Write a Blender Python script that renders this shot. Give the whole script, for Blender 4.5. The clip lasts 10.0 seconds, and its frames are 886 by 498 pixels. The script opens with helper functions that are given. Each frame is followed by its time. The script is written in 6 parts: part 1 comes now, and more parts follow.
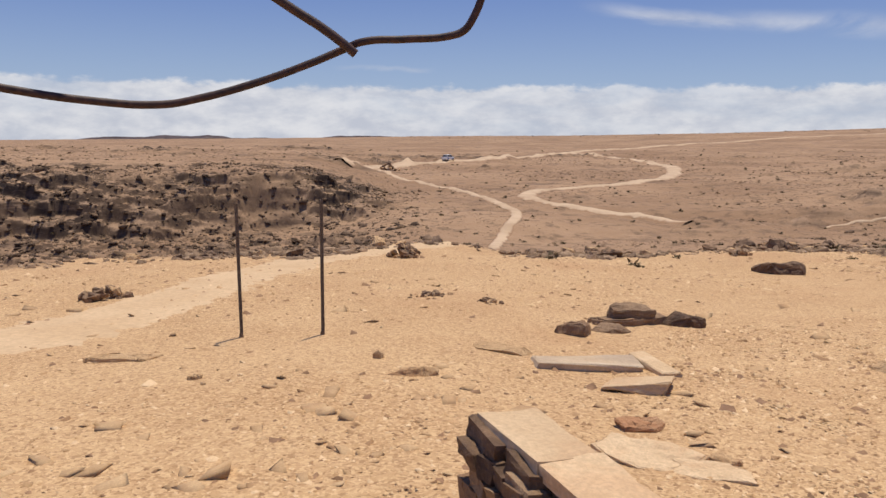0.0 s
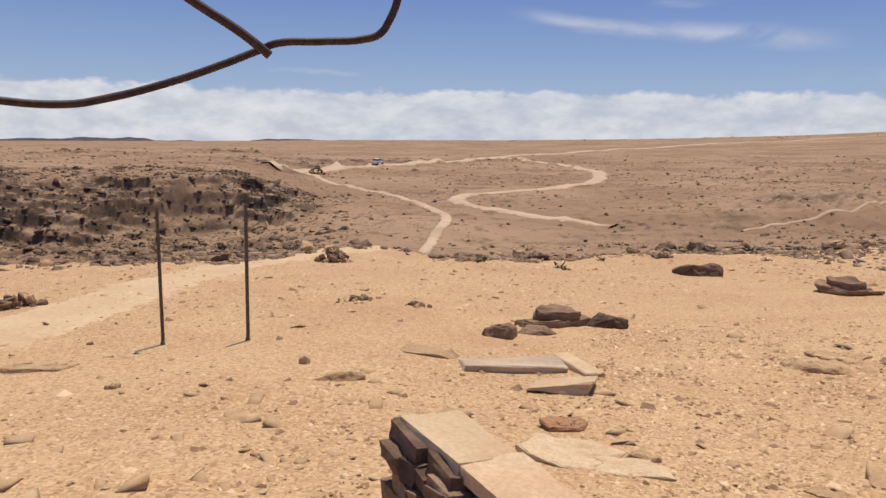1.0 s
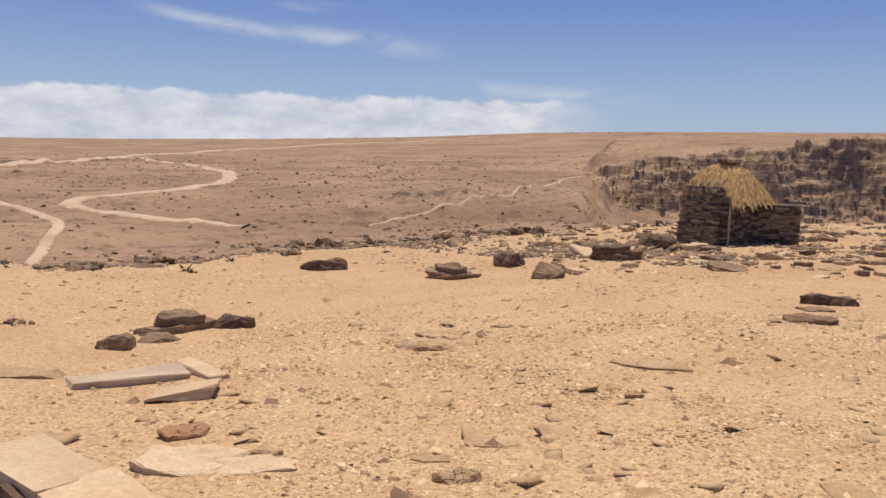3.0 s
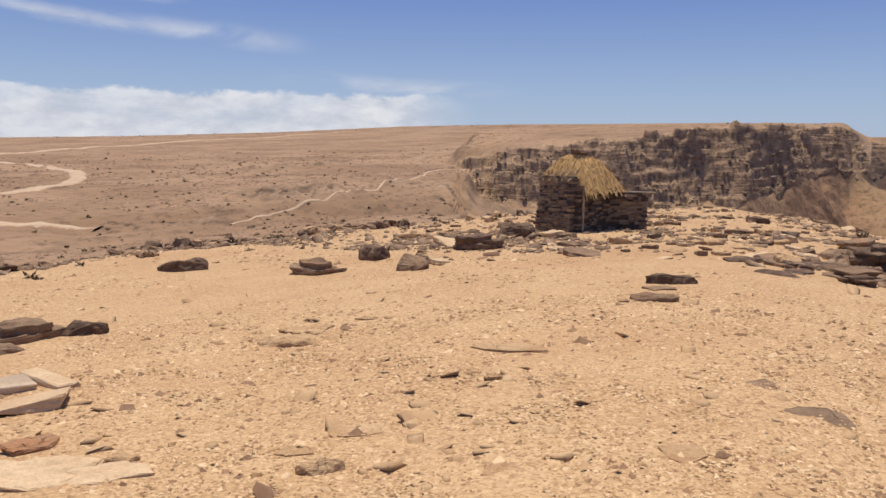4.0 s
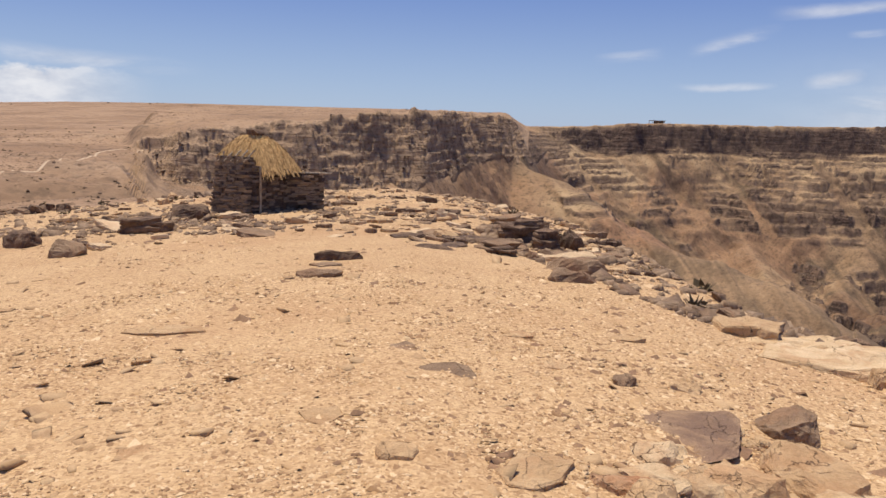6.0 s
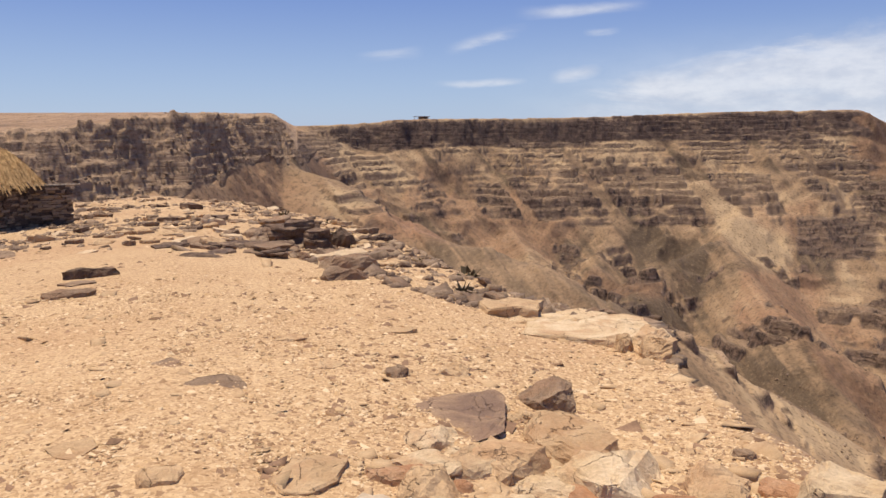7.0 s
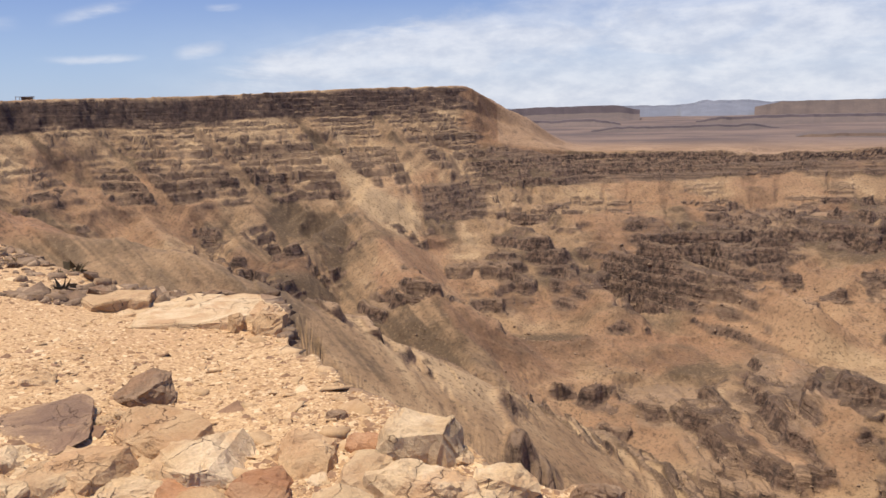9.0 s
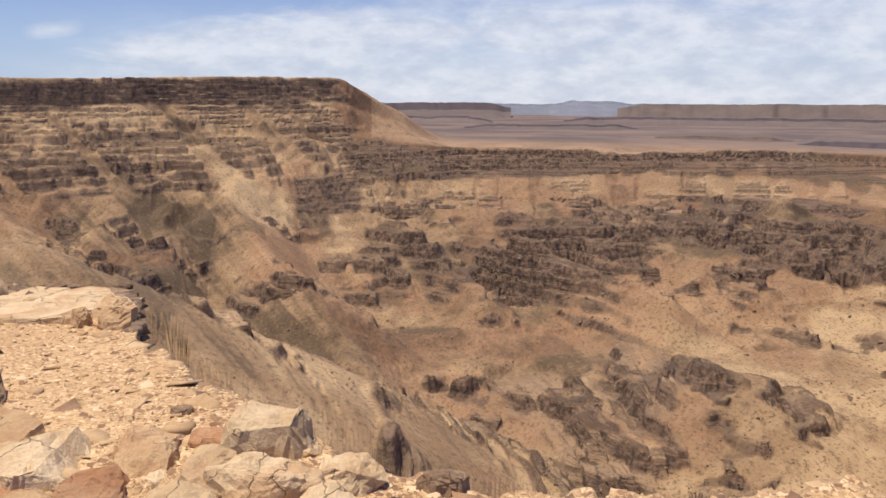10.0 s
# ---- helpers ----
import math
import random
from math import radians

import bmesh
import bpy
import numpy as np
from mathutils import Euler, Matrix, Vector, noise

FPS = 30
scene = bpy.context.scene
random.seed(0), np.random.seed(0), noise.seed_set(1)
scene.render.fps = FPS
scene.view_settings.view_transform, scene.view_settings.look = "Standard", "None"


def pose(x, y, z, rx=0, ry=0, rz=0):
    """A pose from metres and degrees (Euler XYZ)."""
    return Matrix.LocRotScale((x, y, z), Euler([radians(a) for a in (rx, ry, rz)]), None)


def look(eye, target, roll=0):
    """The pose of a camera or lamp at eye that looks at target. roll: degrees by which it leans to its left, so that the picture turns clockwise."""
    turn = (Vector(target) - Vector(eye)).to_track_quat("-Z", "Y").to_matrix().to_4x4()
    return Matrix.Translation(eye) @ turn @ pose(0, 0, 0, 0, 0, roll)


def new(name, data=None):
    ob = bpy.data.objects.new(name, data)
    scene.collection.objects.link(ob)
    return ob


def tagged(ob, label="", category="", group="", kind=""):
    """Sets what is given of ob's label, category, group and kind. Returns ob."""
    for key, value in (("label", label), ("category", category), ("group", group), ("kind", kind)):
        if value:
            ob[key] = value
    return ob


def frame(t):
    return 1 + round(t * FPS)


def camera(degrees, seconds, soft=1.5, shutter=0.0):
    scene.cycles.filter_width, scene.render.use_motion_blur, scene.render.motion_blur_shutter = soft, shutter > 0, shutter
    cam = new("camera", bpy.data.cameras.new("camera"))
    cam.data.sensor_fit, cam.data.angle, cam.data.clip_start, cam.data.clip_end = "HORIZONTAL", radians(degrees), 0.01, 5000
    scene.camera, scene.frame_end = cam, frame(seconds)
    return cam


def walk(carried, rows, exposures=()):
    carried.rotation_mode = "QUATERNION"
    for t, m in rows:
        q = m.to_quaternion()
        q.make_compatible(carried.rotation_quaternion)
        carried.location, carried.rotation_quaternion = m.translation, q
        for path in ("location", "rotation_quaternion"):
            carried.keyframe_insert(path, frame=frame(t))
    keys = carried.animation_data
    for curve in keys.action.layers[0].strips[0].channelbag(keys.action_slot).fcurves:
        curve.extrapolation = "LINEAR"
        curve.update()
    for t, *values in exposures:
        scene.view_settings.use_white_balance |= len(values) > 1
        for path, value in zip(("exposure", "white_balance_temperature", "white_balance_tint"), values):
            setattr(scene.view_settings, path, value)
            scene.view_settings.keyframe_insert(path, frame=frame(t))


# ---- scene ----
cam = camera(58.3, 10.0)
PATH = [
    (0, (0.231, -0.237, 1.708), (0.172, 1.743, 1.433), 0.7),
    (0.5, (0.237, -0.248, 1.704), (0.229, 1.731, 1.418), 0.8),
    (1, (0.264, -0.245, 1.706), (0.38, 1.734, 1.444), 1.1),
    (1.5, (0.31, -0.248, 1.708), (0.666, 1.706, 1.468), 1.9),
    (2, (0.352, -0.237, 1.712), (0.944, 1.658, 1.47), 1.2),
    (2.5, (0.393, -0.249, 1.703), (1.195, 1.567, 1.46), 1.6),
    (3, (0.41, -0.287, 1.691), (1.386, 1.442, 1.448), 1.4),
    (4.5, (0.448, -0.484, 1.678), (1.813, 0.955, 1.421), 0.8),
    (5, (0.485, -0.567, 1.664), (1.966, 0.751, 1.404), 1.7),
    (6.5, (0.612, -0.779, 1.64), (2.464, -0.077, 1.358), 0.8),
    (7, (0.645, -0.813, 1.639), (2.577, -0.376, 1.363), -0.4),
    (7.5, (0.651, -0.88, 1.634), (2.612, -0.622, 1.338), -0.5),
    (8, (0.677, -1.0, 1.626), (2.644, -0.983, 1.262), -0.9),
    (8.5, (0.685, -1.107, 1.632), (2.642, -1.323, 1.279), -1.3),
    (9, (0.693, -1.202, 1.622), (2.614, -1.638, 1.276), -1.7),
    (9.5, (0.671, -1.274, 1.608), (2.543, -1.889, 1.265), -0.0),
    (10, (0.649, -1.328, 1.598), (2.472, -2.065, 1.233), 0.2),
]
walk(cam, [(t, look(eye, target, roll)) for t, eye, target, roll in PATH], exposures=[(0.0, 0.0), (2.5, 0.04), (5.0, 0.1), (6.5, 0.19), (8.0, 0.3), (10.0, 0.28)])

# ---- light ----
SUN_EL, SUN_AZ = 76.0, 25.0  # degrees; bearing clockwise from +y
sun_way = Vector((math.cos(radians(SUN_EL)) * math.sin(radians(SUN_AZ)), math.cos(radians(SUN_EL)) * math.cos(radians(SUN_AZ)), math.sin(radians(SUN_EL))))
sun = new("sun", bpy.data.lights.new("sun", "SUN"))
sun.data.energy, sun.data.angle, sun.data.color = 4.4, radians(0.53), (1.0, 0.90, 0.74)
sun.matrix_world = look(sun_way * 100, (0, 0, 0))


class Nodes:
    """A small helper to write node trees in short lines."""

    def __init__(self, tree):
        self.tree = tree
        tree.nodes.clear()

    def add(self, kind, **values):
        node = self.tree.nodes.new(kind)
        for key, value in values.items():
            if key == "inputs":
                for name, v in value.items():
                    if isinstance(v, bpy.types.NodeSocket):
                        self.tree.links.new(v, node.inputs[name])
                    else:
                        node.inputs[name].default_value = v
            elif key == "operation":
                node.operation = value
            elif key == "data_type":
                node.data_type = value
            elif key == "sky_type":
                node.sky_type = value
            elif key == "feature":
                node.feature = value
            elif key == "blend_type":
                node.blend_type = value
            elif key == "attribute_name":
                node.attribute_name = value
            elif key == "distance":
                node.distance = value
        return node

    def math(self, op, a, b=0.0, c=0.0):
        return self.add("ShaderNodeMath", operation=op, inputs={0: a, 1: b, 2: c}).outputs[0]

    def range(self, x, lo, hi, to_lo=0.0, to_hi=1.0):
        node = self.add("ShaderNodeMapRange", inputs={0: x, 1: lo, 2: hi, 3: to_lo, 4: to_hi})
        node.interpolation_type = "SMOOTHSTEP"
        return node.outputs[0]

    def noise(self, vector, scale, detail=4.0, rough=0.55, distortion=0.0):
        return self.add("ShaderNodeTexNoise", inputs={"Vector": vector, "Scale": scale, "Detail": detail, "Roughness": rough, "Distortion": distortion}).outputs[0]

    def mix(self, f, a, b, how="MIX"):
        node = self.add("ShaderNodeMix", data_type="RGBA", blend_type=how)
        for name, v in ((0, f), (6, a), (7, b)):
            if isinstance(v, bpy.types.NodeSocket):
                self.tree.links.new(v, node.inputs[name])
            else:
                node.inputs[name].default_value = v if isinstance(v, (int, float)) else (*v, 1.0)[:4]
        return node.outputs[2]

    def link(self, a, b):
        self.tree.links.new(a, b)


world = bpy.data.worlds.new("sky")
scene.world = world
world.use_nodes = True
n = Nodes(world.node_tree)
sky = n.add("ShaderNodeTexSky", sky_type="NISHITA")
sky.sun_disc, sky.sun_elevation, sky.sun_rotation = False, radians(SUN_EL), radians(SUN_AZ)
sky.altitude, sky.air_density, sky.dust_density, sky.ozone_density = 900.0, 1.0, 0.6, 1.4
way = n.add("ShaderNodeTexCoord").outputs["Generated"]
sep = n.add("ShaderNodeSeparateXYZ", inputs={0: way})
az = n.math("MULTIPLY", n.math("ARCTAN2", sep.outputs[0], sep.outputs[1]), 57.2958)
el = n.math("MULTIPLY", n.math("ARCSINE", sep.outputs[2]), 57.2958)
flat = n.add("ShaderNodeCombineXYZ", inputs={0: n.math("MULTIPLY", az, 0.1), 1: n.math("MULTIPLY", el, 0.35)}).outputs[0]
puff = n.add("ShaderNodeCombineXYZ", inputs={0: n.math("MULTIPLY", az, 0.32), 1: n.math("MULTIPLY", el, 0.7), 2: 3.0}).outputs[0]
n_long = n.noise(flat, 1.0, 7.0, 0.6, 0.6)
n_puff = n.noise(puff, 1.0, 6.0, 0.6)


def bank(lo, hi, bottom, top, soft):
    """How far a direction lies within a bank of cloud, given by bearings and elevations."""
    across = n.math("MULTIPLY", n.range(az, lo, lo + 8), n.range(az, hi, hi - 8))
    tall = n.math("ADD", top, n.math("MULTIPLY", n.math("SUBTRACT", n_puff, 0.5), 2.2))
    depth = n.math("SUBTRACT", tall, el)
    body = n.math("MULTIPLY", n.range(depth, 0.0, soft), n.range(el, bottom, bottom + 2.5))
    return n.math("MULTIPLY", across, body)


def streak(a0, e0, slope, length, thick):
    """A thin streak of high cloud round one direction."""
    da = n.math("SUBTRACT", az, a0)
    de = n.math("SUBTRACT", el, n.math("ADD", e0, n.math("MULTIPLY", da, slope)))
    de = n.math("ADD", de, n.math("MULTIPLY", n.math("SUBTRACT", n_long, 0.5), 1.3))
    u = n.range(n.math("ABSOLUTE", da), length, length * 0.2)
    v = n.range(n.math("ABSOLUTE", de), thick, 0.0)
    return n.math("MULTIPLY", n.math("MULTIPLY", u, v), n.range(n_long, 0.3, 0.65))


low = n.math("MULTIPLY", bank(-150, 42, -2.5, 3.8, 0.5), n.range(n_long, 0.2, 0.6, 0.45, 0.95))
brow = n.math("MINIMUM", n.math("ADD", 3.2, n.math("MULTIPLY", n.math("SUBTRACT", az, 84.0), 0.23)), 11.0)
depth = n.math("ADD", n.math("SUBTRACT", brow, el), n.math("MULTIPLY", n.math("SUBTRACT", n_long, 0.5), 5.0))
high = n.math("MULTIPLY", n.math("MULTIPLY", n.range(az, 83, 92), n.range(az, 215, 170)), n.math("MULTIPLY", n.range(depth, 0.0, 2.2), n.range(n_long, 0.3, 0.62, 0.4, 0.86)))
veil = n.math("MULTIPLY", n.math("MULTIPLY", n.range(az, 78, 104), n.range(el, 8.0, 0.5)), 0.66)
cloud = n.math("MAXIMUM", low, n.math("MAXIMUM", n.math("MULTIPLY", high, 0.85), veil))
for spec in ((14.5, 8.25, -0.12, 8, 0.8), (22.5, 7.6, -0.08, 8, 1.0), (21.5, 9.7, 0.0, 5, 0.5), (35.5, 4.35, -0.05, 10, 0.8), (73.6, 5.8, 0.1, 2.6, 0.6), (80.4, 6.85, 0.25, 3.2, 0.6), (86.7, 4.5, 0.1, 2.4, 0.8), (87, 8.8, 0.03, 5, 0.6), (88.4, 7.1, 0.0, 1.5, 0.4), (80, 3.9, 0.05, 4, 0.4), (-6, 4.8, 0.0, 4, 0.3)):
    cloud = n.math("MAXIMUM", cloud, n.math("MULTIPLY", streak(*spec), 0.55))
cloud = n.math("MINIMUM", cloud, 0.95)
white = n.mix(n.range(n_puff, 0.3, 0.7), (6.0, 6.3, 7.2), (8.6, 8.6, 8.9))
tone = n.mix(0.7, sky.outputs[0], n.mix(n.range(el, 1.0, 13.0), (3.5, 4.7, 7.3), (1.2, 2.12, 6.0)))
back = n.add("ShaderNodeBackground", inputs={"Color": n.mix(cloud, tone, white), "Strength": 0.088})
n.link(back.outputs[0], n.add("ShaderNodeOutputWorld").inputs[0])

# ---- materials ----


def material(name, build, rough=0.85, bump=0.5, size=0.01):
    """A material from build(n, p), which gives its colour and the height of its fine relief."""
    m = bpy.data.materials.new(name)
    m.use_nodes = True
    n = Nodes(m.node_tree)
    p = n.add("ShaderNodeTexCoord").outputs["Object"]
    colour, height = build(n, p)
    shader = n.add("ShaderNodeBsdfPrincipled", inputs={"Base Color": colour, "Roughness": rough, "Specular IOR Level": 0.25})
    if height is not None:
        relief = n.add("ShaderNodeBump", inputs={"Strength": bump, "Distance": size, "Height": height})
        n.link(relief.outputs[0], shader.inputs["Normal"])
    n.link(shader.outputs[0], n.add("ShaderNodeOutputMaterial").inputs[0])
    return m


def ground_look(n, p):
    sand = n.add("ShaderNodeAttribute", attribute_name="sand").outputs["Fac"]
    rock = n.add("ShaderNodeAttribute", attribute_name="rock").outputs["Fac"]
    gorge = n.add("ShaderNodeAttribute", attribute_name="gorge").outputs["Fac"]
    reach = n.add("ShaderNodeVectorMath", operation="LENGTH", inputs={0: p}).outputs["Value"]
    distant = n.math("MAXIMUM", n.range(reach, 340, 460), n.range(n.math("MULTIPLY", n.math("ARCTAN2", n.add("ShaderNodeSeparateXYZ", inputs={0: p}).outputs[0], n.add("ShaderNodeSeparateXYZ", inputs={0: p}).outputs[1]), 57.2958), 66, 72))
    up = n.add("ShaderNodeSeparateXYZ", inputs={0: n.add("ShaderNodeNewGeometry").outputs["True Normal"]}).outputs[2]
    height = n.add("ShaderNodeSeparateXYZ", inputs={0: p}).outputs[2]
    grit = n.noise(p, 42.0, 3.0, 0.6)
    chips = n.add("ShaderNodeTexVoronoi", inputs={"Vector": p, "Scale": 26.0, "Randomness": 1.0})
    chip_shade = n.add("ShaderNodeSeparateXYZ", inputs={0: chips.outputs["Color"]}).outputs[0]
    patch = n.noise(p, 0.55, 6.0, 0.6)
    dust = n.mix(n.range(patch, 0.3, 0.7), (0.44, 0.267, 0.13), (0.54, 0.356, 0.187))
    fleck = n.noise(p, 130.0, 3.0, 0.7)
    pebbles = n.add("ShaderNodeTexVoronoi", inputs={"Vector": n.add("ShaderNodeVectorMath", operation="ADD", inputs={0: p, 1: n.add("ShaderNodeVectorMath", operation="SCALE", inputs={0: n.add("ShaderNodeTexNoise", inputs={"Vector": p, "Scale": 9.0}).outputs["Color"], "Scale": 0.09}).outputs[0]}).outputs[0], "Scale": 44.0, "Randomness": 1.0})
    pebble_shade = n.add("ShaderNodeSeparateXYZ", inputs={0: pebbles.outputs["Color"]}).outputs[1]
    dust = n.mix(n.range(chip_shade, 0.25, 0.95, 0.0, 0.6), dust, n.mix(grit, (0.34, 0.20, 0.10), (0.68, 0.46, 0.255)))
    dust = n.mix(n.range(pebble_shade, 0.45, 0.95, 0.0, 0.62), dust, (0.66, 0.455, 0.25))
    dust = n.mix(n.range(pebble_shade, 0.3, 0.08, 0.0, 0.6), dust, (0.29, 0.165, 0.08))
    dust = n.mix(n.range(fleck, 0.52, 0.68, 0.0, 0.35), dust, (0.27, 0.16, 0.085))
    dust = n.mix(n.range(n.noise(p, 0.16, 4.0, 0.6), 0.5, 0.68, 0.0, 0.35), dust, (0.42, 0.235, 0.115))
    # plains: brown gravel with thin dry scrub
    broad = n.noise(p, 0.02, 6.0, 0.6)
    speck = n.noise(p, 0.45, 5.0, 0.7)
    plain = n.mix(n.range(broad, 0.35, 0.65), (0.26, 0.159, 0.091), (0.362, 0.233, 0.138))
    plain = n.mix(n.range(speck, 0.5, 0.64, 0.0, 0.65), plain, (0.13, 0.083, 0.05))
    plain = n.mix(n.range(n.noise(p, 0.07, 6.0, 0.7), 0.54, 0.66, 0.0, 0.6), plain, (0.11, 0.07, 0.046))
    plain = n.mix(n.range(n.noise(p, 1.4, 4.0, 0.7), 0.58, 0.7, 0.0, 0.45), plain, (0.42, 0.28, 0.16))
    # gorge: beds of rock in bands, with scree between them
    around = n.math("MULTIPLY", n.math("ARCTAN2", n.add("ShaderNodeSeparateXYZ", inputs={0: p}).outputs[0], n.add("ShaderNodeSeparateXYZ", inputs={0: p}).outputs[1]), 57.2958)
    # far plain greyed by distance in its colour, standing in for haze
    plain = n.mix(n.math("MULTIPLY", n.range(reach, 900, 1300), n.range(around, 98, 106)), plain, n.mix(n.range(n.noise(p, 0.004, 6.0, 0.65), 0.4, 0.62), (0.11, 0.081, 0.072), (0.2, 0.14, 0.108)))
    tone_at = n.add("ShaderNodeAttribute", attribute_name="tone").outputs["Fac"]
    red_at = n.add("ShaderNodeAttribute", attribute_name="red").outputs["Fac"]
    mottled = n.noise(p, 0.07, 8.0, 0.74)
    fine = n.noise(p, 0.5, 6.0, 0.75)
    shade = n.math("ADD", tone_at, n.math("MULTIPLY", n.math("SUBTRACT", mottled, 0.5), 0.9))
    scree = n.mix(n.range(shade, 0.1, 0.5), (0.122, 0.081, 0.047), (0.285, 0.18, 0.098))
    scree = n.mix(n.range(shade, 0.5, 1.0), scree, (0.435, 0.297, 0.163))
    scree = n.mix(n.math("MULTIPLY", red_at, n.range(mottled, 0.35, 0.6, 0.4, 0.85)), scree, (0.285, 0.148, 0.08))
    scree = n.mix(n.range(fine, 0.51, 0.62, 0.0, 0.66), scree, (0.075, 0.049, 0.033))
    scree = n.mix(n.range(fine, 0.44, 0.34, 0.0, 0.4), scree, (0.42, 0.285, 0.165))
    level = n.math("ADD", height, n.math("MULTIPLY", n.noise(p, 0.03, 5.0, 0.6), 5.0))
    thin = n.add("ShaderNodeTexNoise", inputs={"Vector": n.add("ShaderNodeCombineXYZ", inputs={2: level}).outputs[0], "Scale": 0.42, "Detail": 4.0, "Roughness": 0.7}).outputs[0]
    beds = n.mix(n.range(n.math("ADD", thin, n.math("MULTIPLY", n.math("SUBTRACT", fine, 0.5), 0.5)), 0.4, 0.62), (0.078, 0.05, 0.035), (0.34, 0.225, 0.135))
    beds = n.mix(n.range(tone_at, 0.45, 0.1, 0.0, 0.6), beds, n.mix(fine, (0.055, 0.036, 0.029), (0.15, 0.096, 0.068)))
    wall = n.mix(n.range(rock, 0.2, 0.6, 0.0, 0.8), scree, beds)
    layered = n.add("ShaderNodeVectorMath", operation="MULTIPLY", inputs={0: p, 1: (0.035, 0.035, 0.42)}).outputs[0]
    ledge = n.noise(layered, 1.0, 7.0, 0.68, 0.3)
    outcrop = n.range(rock, 0.15, 0.8)
    # steep faces: dark rock, with the shade of small ledges put into its colour
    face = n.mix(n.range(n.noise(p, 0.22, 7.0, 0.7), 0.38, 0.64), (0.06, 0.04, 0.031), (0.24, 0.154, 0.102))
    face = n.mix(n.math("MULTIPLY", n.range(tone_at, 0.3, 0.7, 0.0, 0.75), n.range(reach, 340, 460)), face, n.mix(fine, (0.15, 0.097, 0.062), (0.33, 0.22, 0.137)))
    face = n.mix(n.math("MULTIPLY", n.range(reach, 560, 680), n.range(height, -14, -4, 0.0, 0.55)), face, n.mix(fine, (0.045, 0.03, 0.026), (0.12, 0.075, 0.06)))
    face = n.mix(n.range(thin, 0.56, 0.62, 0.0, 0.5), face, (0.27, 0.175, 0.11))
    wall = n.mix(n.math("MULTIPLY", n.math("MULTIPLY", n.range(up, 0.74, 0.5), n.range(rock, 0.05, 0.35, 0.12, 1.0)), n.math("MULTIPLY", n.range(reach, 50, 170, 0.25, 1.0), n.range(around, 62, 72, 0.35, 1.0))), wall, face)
    stones = n.noise(p, 1.3, 7.0, 0.72)
    loose = n.mix(n.range(stones, 0.36, 0.62), (0.22, 0.138, 0.078), (0.47, 0.315, 0.18))
    loose = n.mix(n.range(n.noise(p, 0.35, 5.0, 0.7, 0.4), 0.55, 0.66, 0.0, 0.5), loose, (0.1, 0.064, 0.041))
    wall = n.mix(n.math("MULTIPLY", n.math("MULTIPLY", n.range(reach, 320, 130), n.range(around, 64, 72, 0.0, 0.8)), n.range(around, 100, 88, 0.3, 1.0)), wall, loose)
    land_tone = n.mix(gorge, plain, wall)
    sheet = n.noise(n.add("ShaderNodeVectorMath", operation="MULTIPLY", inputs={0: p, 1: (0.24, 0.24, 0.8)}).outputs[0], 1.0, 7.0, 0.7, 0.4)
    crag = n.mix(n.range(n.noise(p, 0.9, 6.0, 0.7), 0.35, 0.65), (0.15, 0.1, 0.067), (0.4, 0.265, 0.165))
    # grim: dark rock and clefts' shade put into the colour, most in the ravine
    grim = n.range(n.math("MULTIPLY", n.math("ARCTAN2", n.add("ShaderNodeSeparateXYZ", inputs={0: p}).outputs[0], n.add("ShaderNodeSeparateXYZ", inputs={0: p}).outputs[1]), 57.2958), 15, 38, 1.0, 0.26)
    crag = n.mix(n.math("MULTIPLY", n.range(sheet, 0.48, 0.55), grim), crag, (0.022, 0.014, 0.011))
    # steep sides darkened in colour, as if in shade
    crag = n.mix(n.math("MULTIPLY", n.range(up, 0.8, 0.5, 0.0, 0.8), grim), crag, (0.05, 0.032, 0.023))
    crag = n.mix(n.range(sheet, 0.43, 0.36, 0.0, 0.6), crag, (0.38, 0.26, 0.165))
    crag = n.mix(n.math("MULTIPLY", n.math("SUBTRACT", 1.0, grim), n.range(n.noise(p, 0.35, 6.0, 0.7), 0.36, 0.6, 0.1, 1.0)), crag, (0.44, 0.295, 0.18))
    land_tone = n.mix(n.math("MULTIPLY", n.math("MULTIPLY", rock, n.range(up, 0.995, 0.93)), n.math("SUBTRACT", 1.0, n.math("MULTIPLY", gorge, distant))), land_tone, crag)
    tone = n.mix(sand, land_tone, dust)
    relief = n.math("MULTIPLY", n.math("ADD", n.math("ADD", n.math("MULTIPLY", chip_shade, 0.5), n.math("MULTIPLY", pebble_shade, 0.7)), n.math("MULTIPLY", grit, 0.6)), 0.013)
    rough_land = n.math("ADD", n.math("MULTIPLY", n.noise(p, 0.16, 6.0, 0.7), 2.2), n.math("MULTIPLY", n.noise(p, 1.1, 4.0, 0.7), 0.35))
    rough_land = n.math("MULTIPLY", rough_land, n.math("MULTIPLY", n.math("SUBTRACT", 1.0, sand), n.math("ADD", 0.25, n.math("MULTIPLY", gorge, 0.75))))
    rough_land = n.math("ADD", rough_land, n.math("MULTIPLY", n.math("MULTIPLY", ledge, n.math("MULTIPLY", outcrop, gorge)), -6.0))
    rough_land = n.math("MULTIPLY", rough_land, n.range(reach, 70, 420, 0.3, 0.9))
    return tone, n.math("ADD", relief, rough_land)


GROUND = material("stony_ground", ground_look, 0.95, 0.7, 1.0)


